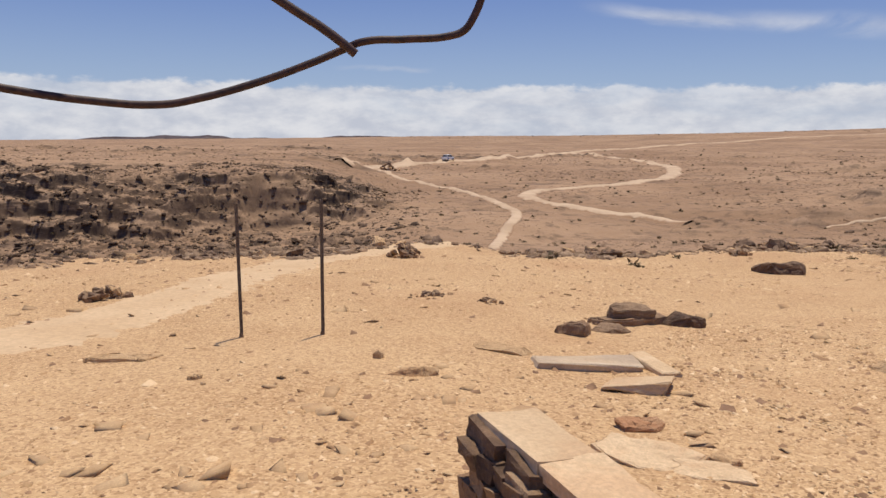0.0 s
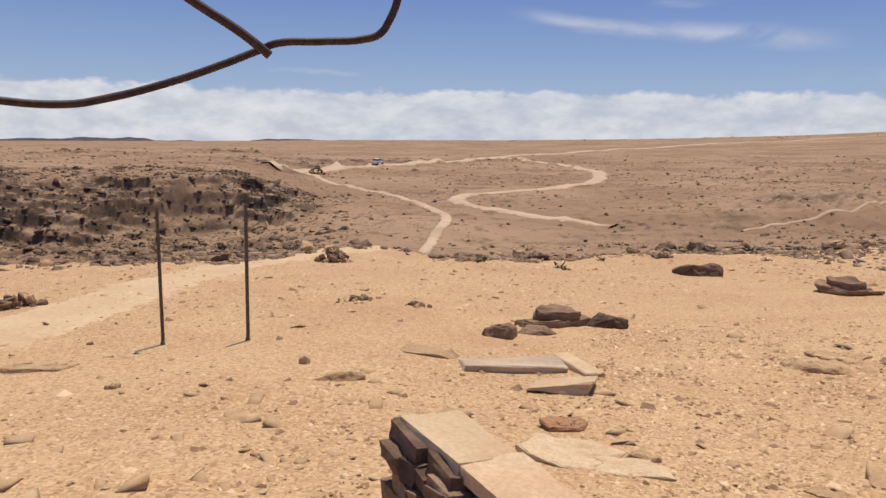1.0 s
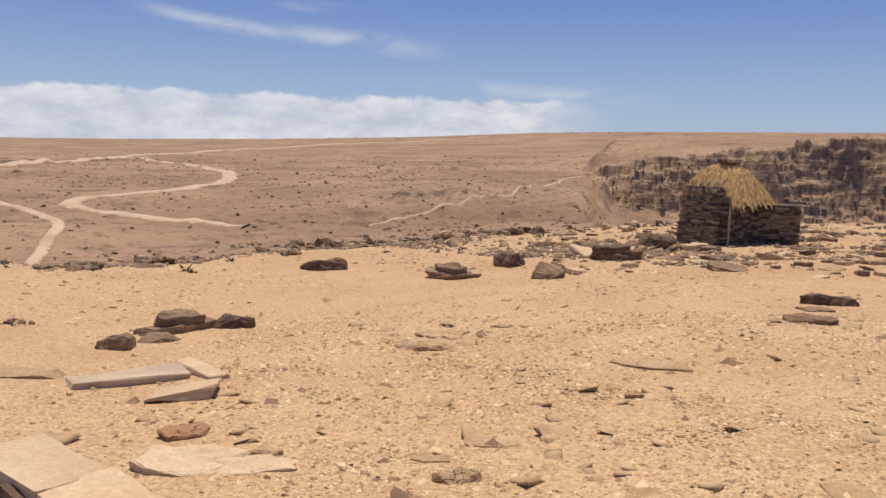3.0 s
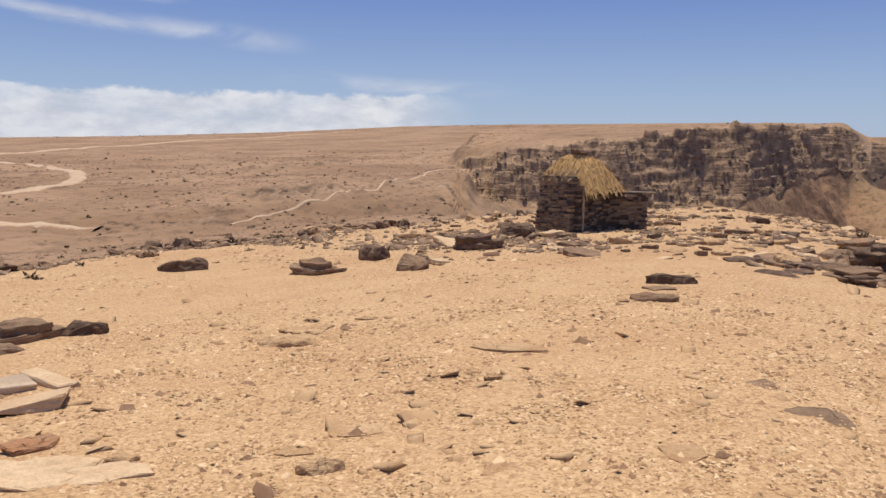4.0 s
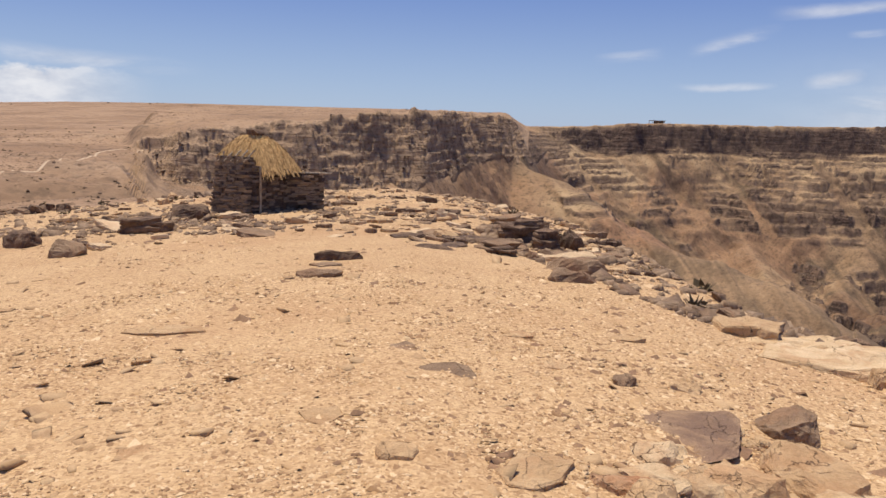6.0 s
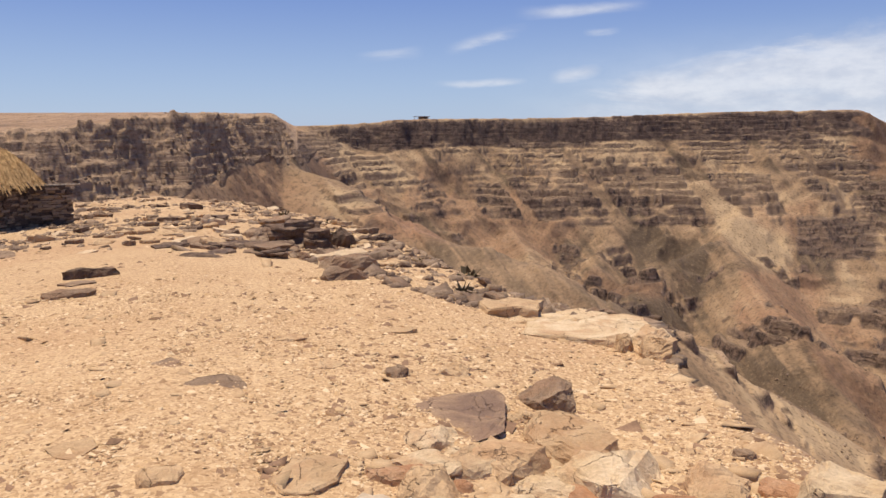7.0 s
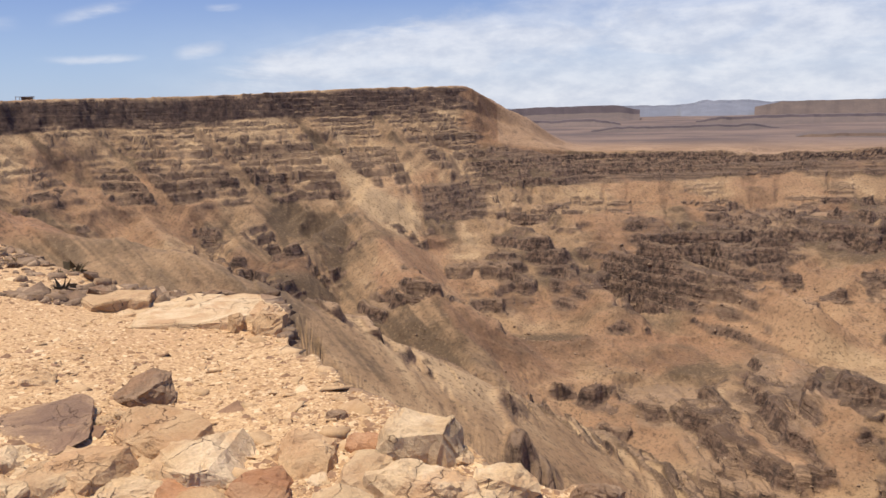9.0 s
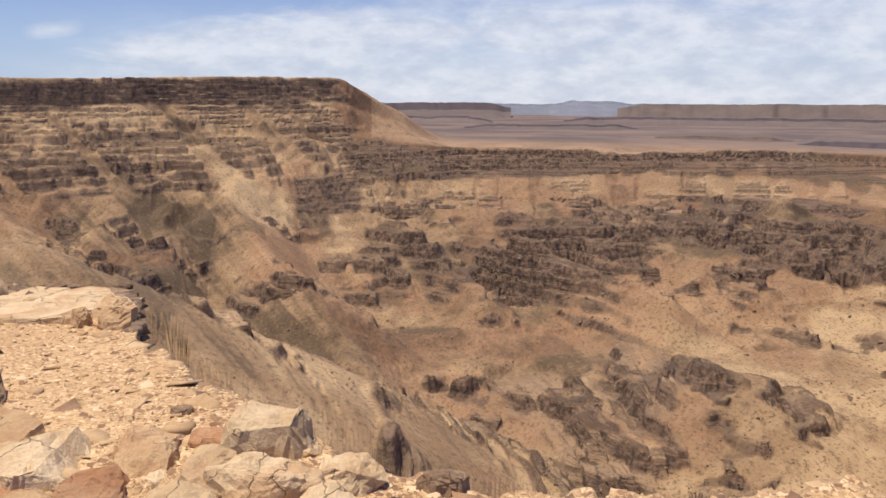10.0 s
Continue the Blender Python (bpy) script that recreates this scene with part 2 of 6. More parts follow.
def stone_look(pale, dark, patch, stained=0.5, scale=1.0, island=False, cracks=0.0):
    """Weathered rock: two tones, stains of a third, tone that differs from piece to piece, and a gritty relief."""

    def build(n, p):
        if island:
            chance = n.add("ShaderNodeNewGeometry").outputs["Random Per Island"]
        else:
            chance = n.add("ShaderNodeObjectInfo").outputs["Random"]
        shifted = n.add("ShaderNodeVectorMath", operation="ADD", inputs={0: p, 1: n.add("ShaderNodeCombineXYZ", inputs={0: n.math("MULTIPLY", chance, 40.0)}).outputs[0]}).outputs[0]
        broad = n.noise(shifted, 3.0 * scale, 5.0, 0.6)
        tone = n.mix(n.range(broad, 0.3, 0.7), dark, pale)
        tone = n.mix(n.range(n.noise(shifted, 1.7 * scale, 4.0, 0.6, 0.8), 0.5, 0.66, 0.0, stained), tone, patch)
        fine = n.noise(shifted, 45.0 * scale, 4.0, 0.7)
        tone = n.mix(n.range(fine, 0.3, 0.75, 0.35, 0.0), tone, tuple(0.35 * c for c in dark))
        tone = n.mix(n.range(chance, 0.0, 1.0, 0.3, 0.0), tone, tuple(0.6 * c for c in dark))
        tall = n.math("ADD", fine, n.math("MULTIPLY", broad, 2.0))
        if cracks:
            bent = n.add("ShaderNodeVectorMath", operation="ADD", inputs={0: shifted, 1: n.add("ShaderNodeVectorMath", operation="SCALE", inputs={0: n.add("ShaderNodeTexNoise", inputs={"Vector": shifted, "Scale": 5.0, "Detail": 4.0}).outputs["Color"], "Scale": 0.3}).outputs[0]}).outputs[0]
            seam = n.add("ShaderNodeTexVoronoi", feature="DISTANCE_TO_EDGE", inputs={"Vector": bent, "Scale": cracks}).outputs["Distance"]
            open_ = n.math("MULTIPLY", n.range(seam, 0.010, 0.002), n.range(n.noise(shifted, 2.2, 3.0), 0.42, 0.56))
            tone = n.mix(n.math("MULTIPLY", open_, 0.6), tone, (0.13, 0.065, 0.032))
            tone = n.mix(n.range(n.noise(shifted, 6.5, 6.0, 0.7), 0.5, 0.66, 0.0, 0.28), tone, tuple(0.6 * c for c in patch))
            tall = n.math("SUBTRACT", tall, n.math("MULTIPLY", open_, 4.0))
        return tone, tall

    return build


PALE_STONE = material("pale_stone", stone_look((0.72, 0.49, 0.275), (0.56, 0.355, 0.18), (0.47, 0.24, 0.11), 0.55, 1.0, False, 2.6), 0.9, 0.8, 0.02)
CREAM_STONE = material("cream_stone", stone_look((0.80, 0.60, 0.375), (0.64, 0.44, 0.24), (0.52, 0.28, 0.13), 0.6, 1.0, False, 2.2), 0.9, 0.8, 0.02)
BROWN_STONE = material("brown_stone", stone_look((0.44, 0.295, 0.175), (0.24, 0.15, 0.09), (0.40, 0.22, 0.115), 0.6, 1.0, False, 3.0), 0.88, 0.8, 0.02)
STAINED_STONE = material("stained_stone", stone_look((0.56, 0.37, 0.21), (0.33, 0.20, 0.125), (0.22, 0.135, 0.095), 0.75, 1.2, False, 2.6), 0.9, 0.8, 0.02)
DARK_STONE = material("dark_stone", stone_look((0.30, 0.185, 0.11), (0.095, 0.057, 0.038), (0.36, 0.225, 0.125), 0.6, 1.5), 0.82, 0.8, 0.02)
CAP_STONE = material("cap_stone", stone_look((0.76, 0.56, 0.345), (0.64, 0.45, 0.265), (0.56, 0.30, 0.15), 0.35), 0.9, 0.5, 0.01)
GREY_SLAB = material("grey_slab", stone_look((0.74, 0.59, 0.42), (0.56, 0.41, 0.265), (0.42, 0.33, 0.25), 0.6, 0.8), 0.9, 0.4, 0.008)
HUT_STONE = material("hut_stone", stone_look((0.42, 0.31, 0.21), (0.23, 0.16, 0.108), (0.30, 0.19, 0.115), 0.5, 2.0), 0.88, 0.7, 0.012)
HUT_DARK = material("hut_dark_stone", stone_look((0.19, 0.135, 0.098), (0.075, 0.05, 0.038), (0.20, 0.125, 0.08), 0.5, 2.0), 0.88, 0.7, 0.012)
HUT_PALE = material("hut_pale_stone", stone_look((0.50, 0.37, 0.245), (0.33, 0.235, 0.15), (0.30, 0.19, 0.11), 0.5, 2.0), 0.88, 0.7, 0.012)
RED_STONE = material("red_stone", stone_look((0.56, 0.31, 0.16), (0.42, 0.20, 0.095), (0.60, 0.41, 0.235), 0.55, 1.0, False, 2.6), 0.9, 0.8, 0.02)
def gravel_look(n, p):
    chance = n.add("ShaderNodeNewGeometry").outputs["Random Per Island"]
    tone = n.mix(n.range(chance, 0.1, 0.45), (0.30, 0.175, 0.09), (0.50, 0.32, 0.162))
    tone = n.mix(n.range(chance, 0.5, 0.95), tone, (0.71, 0.51, 0.305))
    fine = n.noise(p, 90.0, 3.0, 0.7)
    return n.mix(n.range(fine, 0.4, 0.7, 0.0, 0.3), tone, (0.25, 0.15, 0.085)), fine


GRAVEL = material("gravel", gravel_look, 0.92, 0.4, 0.004)
TAN_FLAKES = material("tan_flakes", stone_look((0.64, 0.44, 0.245), (0.50, 0.315, 0.16), (0.34, 0.185, 0.10), 0.4, 2.0, True), 0.92, 0.4, 0.004)
BROWN_CHIPS = material("brown_chips", stone_look((0.42, 0.25, 0.14), (0.22, 0.125, 0.072), (0.30, 0.16, 0.09), 0.4, 2.0, True), 0.9, 0.4, 0.004)
RUBBLE = material("rubble", stone_look((0.52, 0.36, 0.22), (0.15, 0.093, 0.062), (0.34, 0.20, 0.115), 0.5, 0.7, True), 0.9, 0.6, 0.02)
# far rock tinted purple and blue: the haze of distance is in these colours
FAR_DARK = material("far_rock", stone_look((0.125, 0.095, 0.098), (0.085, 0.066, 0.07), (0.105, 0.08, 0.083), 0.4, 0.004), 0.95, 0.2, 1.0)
FAR_HAZE = material("far_haze_rock", stone_look((0.24, 0.25, 0.29), (0.19, 0.20, 0.235), (0.21, 0.21, 0.24), 0.4, 0.003), 0.95, 0.2, 1.0)
FAR_BROWN = material("far_brown_rock", stone_look((0.24, 0.16, 0.11), (0.12, 0.08, 0.06), (0.16, 0.11, 0.08), 0.4, 0.01), 0.95, 0.2, 1.0)
HEAD_ROCK = material("headland_rock", stone_look((0.40, 0.28, 0.18), (0.17, 0.113, 0.078), (0.26, 0.165, 0.10), 0.5, 0.1, True), 0.9, 0.6, 0.15)
# greyed mauve: haze put into the tone of the far slopes too
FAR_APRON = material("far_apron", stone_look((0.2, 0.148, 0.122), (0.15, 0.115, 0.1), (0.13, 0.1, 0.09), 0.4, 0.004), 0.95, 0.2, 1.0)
PLAIN_STONES = material("plain_stones", stone_look((0.34, 0.215, 0.13), (0.15, 0.09, 0.055), (0.11, 0.07, 0.045), 0.5, 0.3, True), 0.92, 0.3, 0.02)
CRAG = material("crag", stone_look((0.30, 0.195, 0.115), (0.055, 0.034, 0.024), (0.20, 0.12, 0.07), 0.5, 0.12, True), 0.9, 0.6, 0.15)
def track_look(n, p):
    worn = n.add("ShaderNodeAttribute", attribute_name="worn").outputs["Fac"]
    ragged = n.math("ADD", worn, n.math("MULTIPLY", n.math("SUBTRACT", n.noise(p, 0.9, 5.0, 0.7), 0.5), 1.3))
    dust = n.mix(n.range(n.noise(p, 0.2, 5.0, 0.65), 0.35, 0.65), (0.43, 0.305, 0.195), (0.53, 0.39, 0.26))
    edge = n.mix(n.range(n.noise(p, 0.45, 5.0, 0.7), 0.45, 0.62), (0.31, 0.19, 0.11), (0.17, 0.105, 0.063))
    return n.mix(n.range(ragged, 0.25, 0.6), edge, dust), n.noise(p, 3.0, 4.0, 0.7)


SAND_PATH = material("sandy_path", stone_look((0.74, 0.535, 0.325), (0.64, 0.445, 0.26), (0.58, 0.38, 0.2), 0.3, 0.3), 0.95, 0.3, 0.01)
TRACK = material("dusty_track", track_look, 0.95, 0.3, 0.03)


def plain_look(a, b, scale, stretch=(1, 1, 1)):
    def build(n, p):
        q = n.add("ShaderNodeVectorMath", operation="MULTIPLY", inputs={0: p, 1: stretch}).outputs[0]
        grain = n.noise(q, scale, 5.0, 0.65)
        return n.mix(n.range(grain, 0.3, 0.7), a, b), grain

    return build


THATCH = material("thatch", plain_look((0.38, 0.215, 0.08), (0.74, 0.47, 0.19), 16.0, (1, 1, 0.15)), 0.85, 0.9, 0.03)
TIMBER = material("weathered_timber", plain_look((0.20, 0.14, 0.09), (0.50, 0.40, 0.28), 22.0, (1, 1, 0.2)), 0.85, 0.5, 0.006)
RUST = material("rusty_iron", plain_look((0.035, 0.022, 0.02), (0.085, 0.046, 0.036), 45.0), 0.55, 0.4, 0.002)
POST_IRON = material("post_iron", plain_look((0.07, 0.055, 0.045), (0.19, 0.14, 0.10), 40.0), 0.65, 0.4, 0.002)
WHITE_PAINT = material("white_paint", plain_look((0.74, 0.73, 0.70), (0.82, 0.81, 0.79), 3.0), 0.35, 0.1, 0.002)
BLACK_GLASS = material("dark_glass", plain_look((0.02, 0.022, 0.025), (0.03, 0.032, 0.036), 2.0), 0.1, 0.0, 0.001)
RUBBER = material("rubber", plain_look((0.02, 0.02, 0.02), (0.035, 0.033, 0.03), 9.0), 0.8, 0.2, 0.002)
SCRUB = material("dry_scrub", plain_look((0.07, 0.055, 0.03), (0.17, 0.125, 0.065), 8.0), 0.9, 0.0, 0.002)
# ---- terrain ----
EYE_XY = (0.5, -0.8)


def lattice(ix, iy, seed):
    h = (ix.astype(np.int64) * 374761393 + iy.astype(np.int64) * 668265263 + seed * 1442695041) & 0xFFFFFFFF
    h = ((h ^ (h >> 13)) * 1274126177) & 0xFFFFFFFF
    return ((h ^ (h >> 16)) & 0xFFFF) / 32767.5 - 1.0


def vnoise(x, y, seed=0):
    x, y = np.asarray(x, float), np.asarray(y, float)
    ix, iy = np.floor(x), np.floor(y)
    fx, fy = x - ix, y - iy
    u, v = fx * fx * fx * (fx * (fx * 6 - 15) + 10), fy * fy * fy * (fy * (fy * 6 - 15) + 10)
    a, b = lattice(ix, iy, seed), lattice(ix + 1, iy, seed)
    c, d = lattice(ix, iy + 1, seed), lattice(ix + 1, iy + 1, seed)
    return (a + (b - a) * u) * (1 - v) + (c + (d - c) * u) * v


def fbm(x, y, octaves, seed=0, gain=0.5):
    total, amp = 0.0, 1.0
    for k in range(octaves):
        total = total + amp * vnoise(x * 2**k * 1.03 + 7.7 * k, y * 2**k * 1.03 - 3.1 * k, seed + k)
        amp *= gain
    return total


def smooth(a, b, x):
    t = np.clip((x - a) / (b - a), 0, 1)
    return t * t * (3 - 2 * t)


def tab(a, pairs):
    """A value over the bearing a (degrees, clockwise from +y), through pairs of bearing and value."""
    return np.interp(a, pairs[::2], pairs[1::2])


def rim_radius(a):
    r = np.where(
        a < 63,
        tab(a, (-140, 14, -60, 19, -31, 19, -10, 20, -3, 23, 6, 21, 18, 25, 27, 29, 36, 31, 48, 34, 58, 35, 63, 34)),
        tab(a, (63, 34, 66, 30, 69.5, 25, 74, 18.5, 77.5, 14.8, 81, 12.6, 84.5, 11.3, 93, 11.0, 94.3, 7.4, 98.6, 6.0, 106, 5.0, 111, 4.4, 121, 4.0, 135, 4.2, 160, 6, 190, 10, 220, 14)),
    )
    return r * (1 + 0.03 * vnoise(a * 0.35, 0 * a, 5) + 0.02 * vnoise(a * 1.1, 0 * a, 6))


SLOPES = np.convolve(
    np.pad(tab(np.arange(-140, 220.1, 0.5), (-140, -0.02, -60, -0.03, -31, -0.049, -3, -0.051, 6, -0.06, 18, -0.057, 27, -0.051, 36, -0.038, 45, -0.029, 58, -0.018, 66, -0.031, 74, -0.037, 81, -0.053, 85, -0.066, 93, -0.07, 99, -0.06, 106, -0.06, 112, -0.08, 121, -0.085, 140, -0.06, 180, -0.03)), 8, mode="edge"),
    np.full(17, 1 / 17),
    mode="valid",
)


def slope(a):
    """How fast the plateau falls away from the viewpoint."""
    return np.interp(a, np.arange(-140, 220.1, 0.5), SLOPES)


def rim_height(a):
    return slope(a) * rim_radius(a)


def mesa_radius(a):
    return tab(a, (64, 700, 75, 740, 86, 800, 96, 860, 104, 920, 113, 1000))


def shelf_radius(a):
    return tab(a, (104, 860, 112, 900, 122, 930, 132, 1000, 142, 1060))


def head_radius(a):
    return tab(a, (40, 235, 44, 225, 50, 230, 55, 245, 60, 275, 64, 335, 66, 366))


def far_profile(a):
    """Distance and height of the land beyond the rim for one bearing: list of knots from near to far."""
    rr, zr = float(rim_radius(a)), float(rim_height(a))
    up = lambda r, e: (r, 1.65 + r * math.tan(math.radians(e)))  # noqa: E731
    sky = float(tab(a, (-31, -0.42, -14, -0.12, -3, 0.16, 7, 0.32, 18, 0.62, 27, 0.98, 36, 1.5, 44, 1.72, 52, 1.8, 58, 1.86, 65.4, 1.75, 66.8, 0.95)))
    plain = [(rr, zr), (rr + 1.5, zr - 0.7), (rr + 9, zr - 3.5)]
    left = float(smooth(-4, -13, np.float64(a)))
    bottom = tab(a, (-31, -8.6, -8, -8.2, 6, -8.2, 27, -6.6, 36, -5.6, 45, -5.2, 60, -5.2))
    plain += [up(58, bottom - 0.6 * left), up(76, bottom + 0.9 - 0.8 * left), up(82, -6.5 - 0.8 * left), up(87, -5.9 - 0.95 * left), up(93, -5.5 - 0.9 * left), up(97, -5.25 + 0.2 * left), up(100, -5.05 + 1.5 * left), up(104, -4.7 + 2.3 * left + 0.02 * max(a, 0))]
    plain += [up(128, -3.9 + 1.95 * left + 0.03 * max(a, 0)), up(250, -1.75 + 0.7 * left + sky * 0.35), up(480, -0.75 + 0.3 * left + sky * 0.6)]
    plain += [up(900, sky - 0.12), up(1500, sky), up(3000, sky - 0.05), up(4700, sky - 0.1)]
    # the headland, whose cliff starts beyond the hut
    h = float(smooth(39.5, 41.2, np.float64(a)))
    top_e = float(tab(a, (40, -1.1, 41.4, -0.75, 44, -0.15, 50, 0.5, 54, 1.34, 58, 1.78, 65.4, 1.75, 66.7, 1.0)))
    base_e = float(tab(a, (40, -2.2, 42, -3.2, 45, -3.9, 53, -3.75, 60, -2.6, 65.2, -0.85, 66.7, -0.7)))
    top_r = float(head_radius(a))
    steep = float(smooth(48, 63, np.float64(a)))
    head = [(rr, zr), (rr + 0.7, zr - 1.2), (rr + 4, zr - 3.5), (rr + 16, zr - 9 - 5 * steep), up(top_r * 0.6, base_e - 1.6 - 18 * steep), up(top_r * 0.8, base_e - 0.7 - 5.6 * steep), up(top_r * 0.945, base_e)]
    head += [up(top_r, top_e), up(top_r * 1.25, max(top_e, sky - 0.5)), up(480, max(top_e, sky - 0.35)), up(900, sky - 0.1), up(1500, sky), up(3000, sky - 0.05), up(4700, sky - 0.1)]
    # the great bowl and the mesa beyond it
    drop = [(rr, zr), (rr + 0.5, zr - 1.6), (rr + 4, zr - 5.5), (rr + 16, zr - 15), (60, -38), up(150, -31), (260, -122), (360, -134), (480, -138)]
    me = float(tab(a, (64, 1.0, 71, 1.07, 75.4, 1.38, 86, 1.36, 96.3, 1.62, 104.3, 1.62, 106.3, 0.74, 107.8, -0.11, 110, -1.2, 113, -2.4)))
    mb = float(tab(a, (64, -1.0, 74, -0.6, 85, -0.32, 98, 0.2, 104, 0.1, 108, -1.2, 113, -2.9)))
    mr = float(mesa_radius(a))
    mesa = drop + [(0.7 * mr, -122), up(0.84 * mr, -5.0), up(0.93 * mr, -2.6), up(0.982 * mr, mb), up(mr, me), up(1.12 * mr, me - 0.12), up(1700, me - 0.4), up(3000, me - 0.7), up(4700, me - 0.9)]
    # the lower shelf with the far plains behind it
    se = float(tab(a, (104, -3.0, 106.4, -3.06, 116.7, -3.23, 125.2, -3.52, 128, -3.35, 132.7, -3.2, 137, -3.15, 142, -3.2)))
    sb = float(tab(a, (104, -5.4, 106, -5.6, 112.7, -5.6, 121, -5.2, 128.5, -4.75, 136, -4.7, 142, -5.1)))
    sr = float(shelf_radius(a))
    stairs = [(rr, zr), (rr + 0.5, zr - 1.6), (rr + 4, zr - 5.5), (rr + 16, zr - 17), (60, -48), (150, -125), (230, -170), (275, -176), (325, -169), (385, -160), (440, -150), (482, -147), (520, -145), (560, -138), (610, -128), (665, -118), (720, -107), (0.86 * sr, -97)]
    shelf = stairs + [up(0.925 * sr, sb), up(0.965 * sr, sb + 0.65), up(0.993 * sr, se - 0.75), up(0.9985 * sr, se - 0.42), up(sr, se), up(1.25 * sr, max(se, -3.2) + 0.5), up(1700, -2.0), up(2400, -1.55), up(3400, -1.15), up(4700, -0.8)]
    return plain, head, mesa, shelf, h


SPURS = [
    # ridge of points (bearing, distance, elevation), steepness of its flanks
    (((65.0, 345, -0.9), (67.4, 335, -2.3), (69.4, 322, -3.6), (73.3, 300, -5.0), (76.4, 285, -6.5), (80.1, 265, -7.4), (84, 250, -9.4)), 0.62),
    (((84, 250, -9.4), (88.7, 236, -11.8), (90.6, 229, -13.8), (92, 220, -17.0)), 1.8),
    (((98.7, 775, -3.5), (97.6, 700, -5.6), (96.4, 620, -7.5), (92.7, 545, -9.6), (90.4, 480, -11.4), (88.6, 430, -14.0)), 0.8),
    (((96.4, 620, -7.5), (97.7, 570, -8.6), (99.6, 500, -10.7), (102.3, 440, -12.8), (105.2, 380, -18.4)), 0.75),
    (((90.5, 730, -4.6), (88.5, 620, -7.6), (88.2, 540, -9.9)), 0.75),
    (((82, 690, -5.0), (82.5, 600, -7.2), (85, 500, -9.8)), 0.75),
    (((106.2, 860, -3.4), (104.4, 800, -4.9), (103.0, 745, -6.9)), 1.5),
    (((107.5, 700, -8.8), (110, 640, -10.2), (112.5, 580, -11.8), (115.5, 520, -14.0)), 0.7),
    (((114, 650, -9.6), (118, 605, -10.5), (122, 565, -11.4), (126, 535, -12.4), (128.4, 508, -13.2)), 0.95),
    (((124.8, 745, -7.4), (125.3, 690, -9.1), (125.8, 650, -10.2)), 0.8),
    (((131, 745, -7.4), (131.8, 680, -9.0), (132.6, 640, -10.2)), 0.8),
    (((135.4, 760, -6.6), (136, 690, -8.3), (136.2, 640, -9.3)), 0.8),
    (((141, 760, -6.7), (141.6, 690, -8.6), (142.2, 640, -9.9)), 0.8),
    (((103, 440, -19.4), (108.5, 470, -17.2), (117, 484, -16.65), (125, 476, -17.0), (129.3, 430, -17.5), (131.2, 402, -18.0), (135.3, 372, -20.7)), 0.33),
    (((112, 400, -21.0), (117, 395, -21.2), (121.5, 390, -20.6), (125, 370, -22.4)), 0.45),
    (((115, 330, -26.8), (121, 335, -26.4), (125.6, 345, -24.8), (129, 330, -26.2)), 0.5),
]


def spur_height(x, y):
    """The land's height as the spurs alone would make it."""
    best = np.full(x.shape, -1e9)
    for ridge, steep in SPURS:
        pts = [(EYE_XY[0] + r * math.sin(radians(a)), EYE_XY[1] + r * math.cos(radians(a)), 1.65 + r * math.tan(radians(e))) for a, r, e in ridge]
        for p, q in zip(pts, pts[1:]):
            dx, dy = q[0] - p[0], q[1] - p[1]
            t = np.clip(((x - p[0]) * dx + (y - p[1]) * dy) / (dx * dx + dy * dy), 0, 1)
            d = np.hypot(x - p[0] - t * dx, y - p[1] - t * dy)
            best = np.maximum(best, p[2] + (q[2] - p[2]) * t - steep * (np.sqrt(d * d + 16) - 4))
    return best


def bearing(x, y):
    a = np.degrees(np.arctan2(x - EYE_XY[0], y - EYE_XY[1]))
    return np.where(a < -140, a + 360, a)


STEP = 0.25
BEARINGS = np.arange(-140, 220 + STEP, STEP)


def base_table():
    """Heights without relief on a grid of bearings and distances."""
    radii = np.geomspace(3.5, 4700, 2400)
    rows = []
    for a in BEARINGS:
        plain, head, mesa, shelf, h = far_profile(a)
        f = lambda kn: np.interp(radii, [k[0] for k in kn], [k[1] for k in kn])  # noqa: E731
        z = f(plain)
        if a > 39:
            keep = 1 - smooth(1.1 * float(head_radius(a)), 2.1 * float(head_radius(a)), radii) * (1 - float(smooth(46, 55, np.float64(a))))
            z = z + (f(head) - z) * h * keep
        if a > 58:
            k = float(smooth(65.6, 74, np.float64(a)))
            early = max(0.55 * float(smooth(59, 70, np.float64(a))), float(smooth(66.5, 76, np.float64(a))))
            top = float(head_radius(a))
            z = z + (f(mesa) - z) * (early + (k - early) * smooth(0.5 * top, 0.95 * top, radii))
        k = a > 103
        if k:
            low = f(shelf)
            z = np.maximum(f(mesa), low)
            z = z + (low - z) * float(smooth(109, 113.5, np.float64(a)))
        if a > 92:
            low = f(shelf) if a > 103 else np.interp(radii, [k[0] for k in shelf if k[0] < 600], [k[1] for k in shelf if k[0] < 600])
            mixed = f(mesa) + (low - f(mesa)) * float(smooth(93, 112, np.float64(a)))
            z = mixed + (z - mixed) * smooth(480, 640, radii)
        k = float(smooth(146, 160, np.float64(a)))
        if a < -32 or k:
            flat = np.interp(radii, [4, 30, 100, 4700], [-0.2, -1, -3, 2])
            k = max(k, float(smooth(-36, -60, np.float64(a))))
            z = z + (flat - z) * k
        rows.append(z)
    return np.log(radii), np.array(rows)


LOG_R, BASE = base_table()


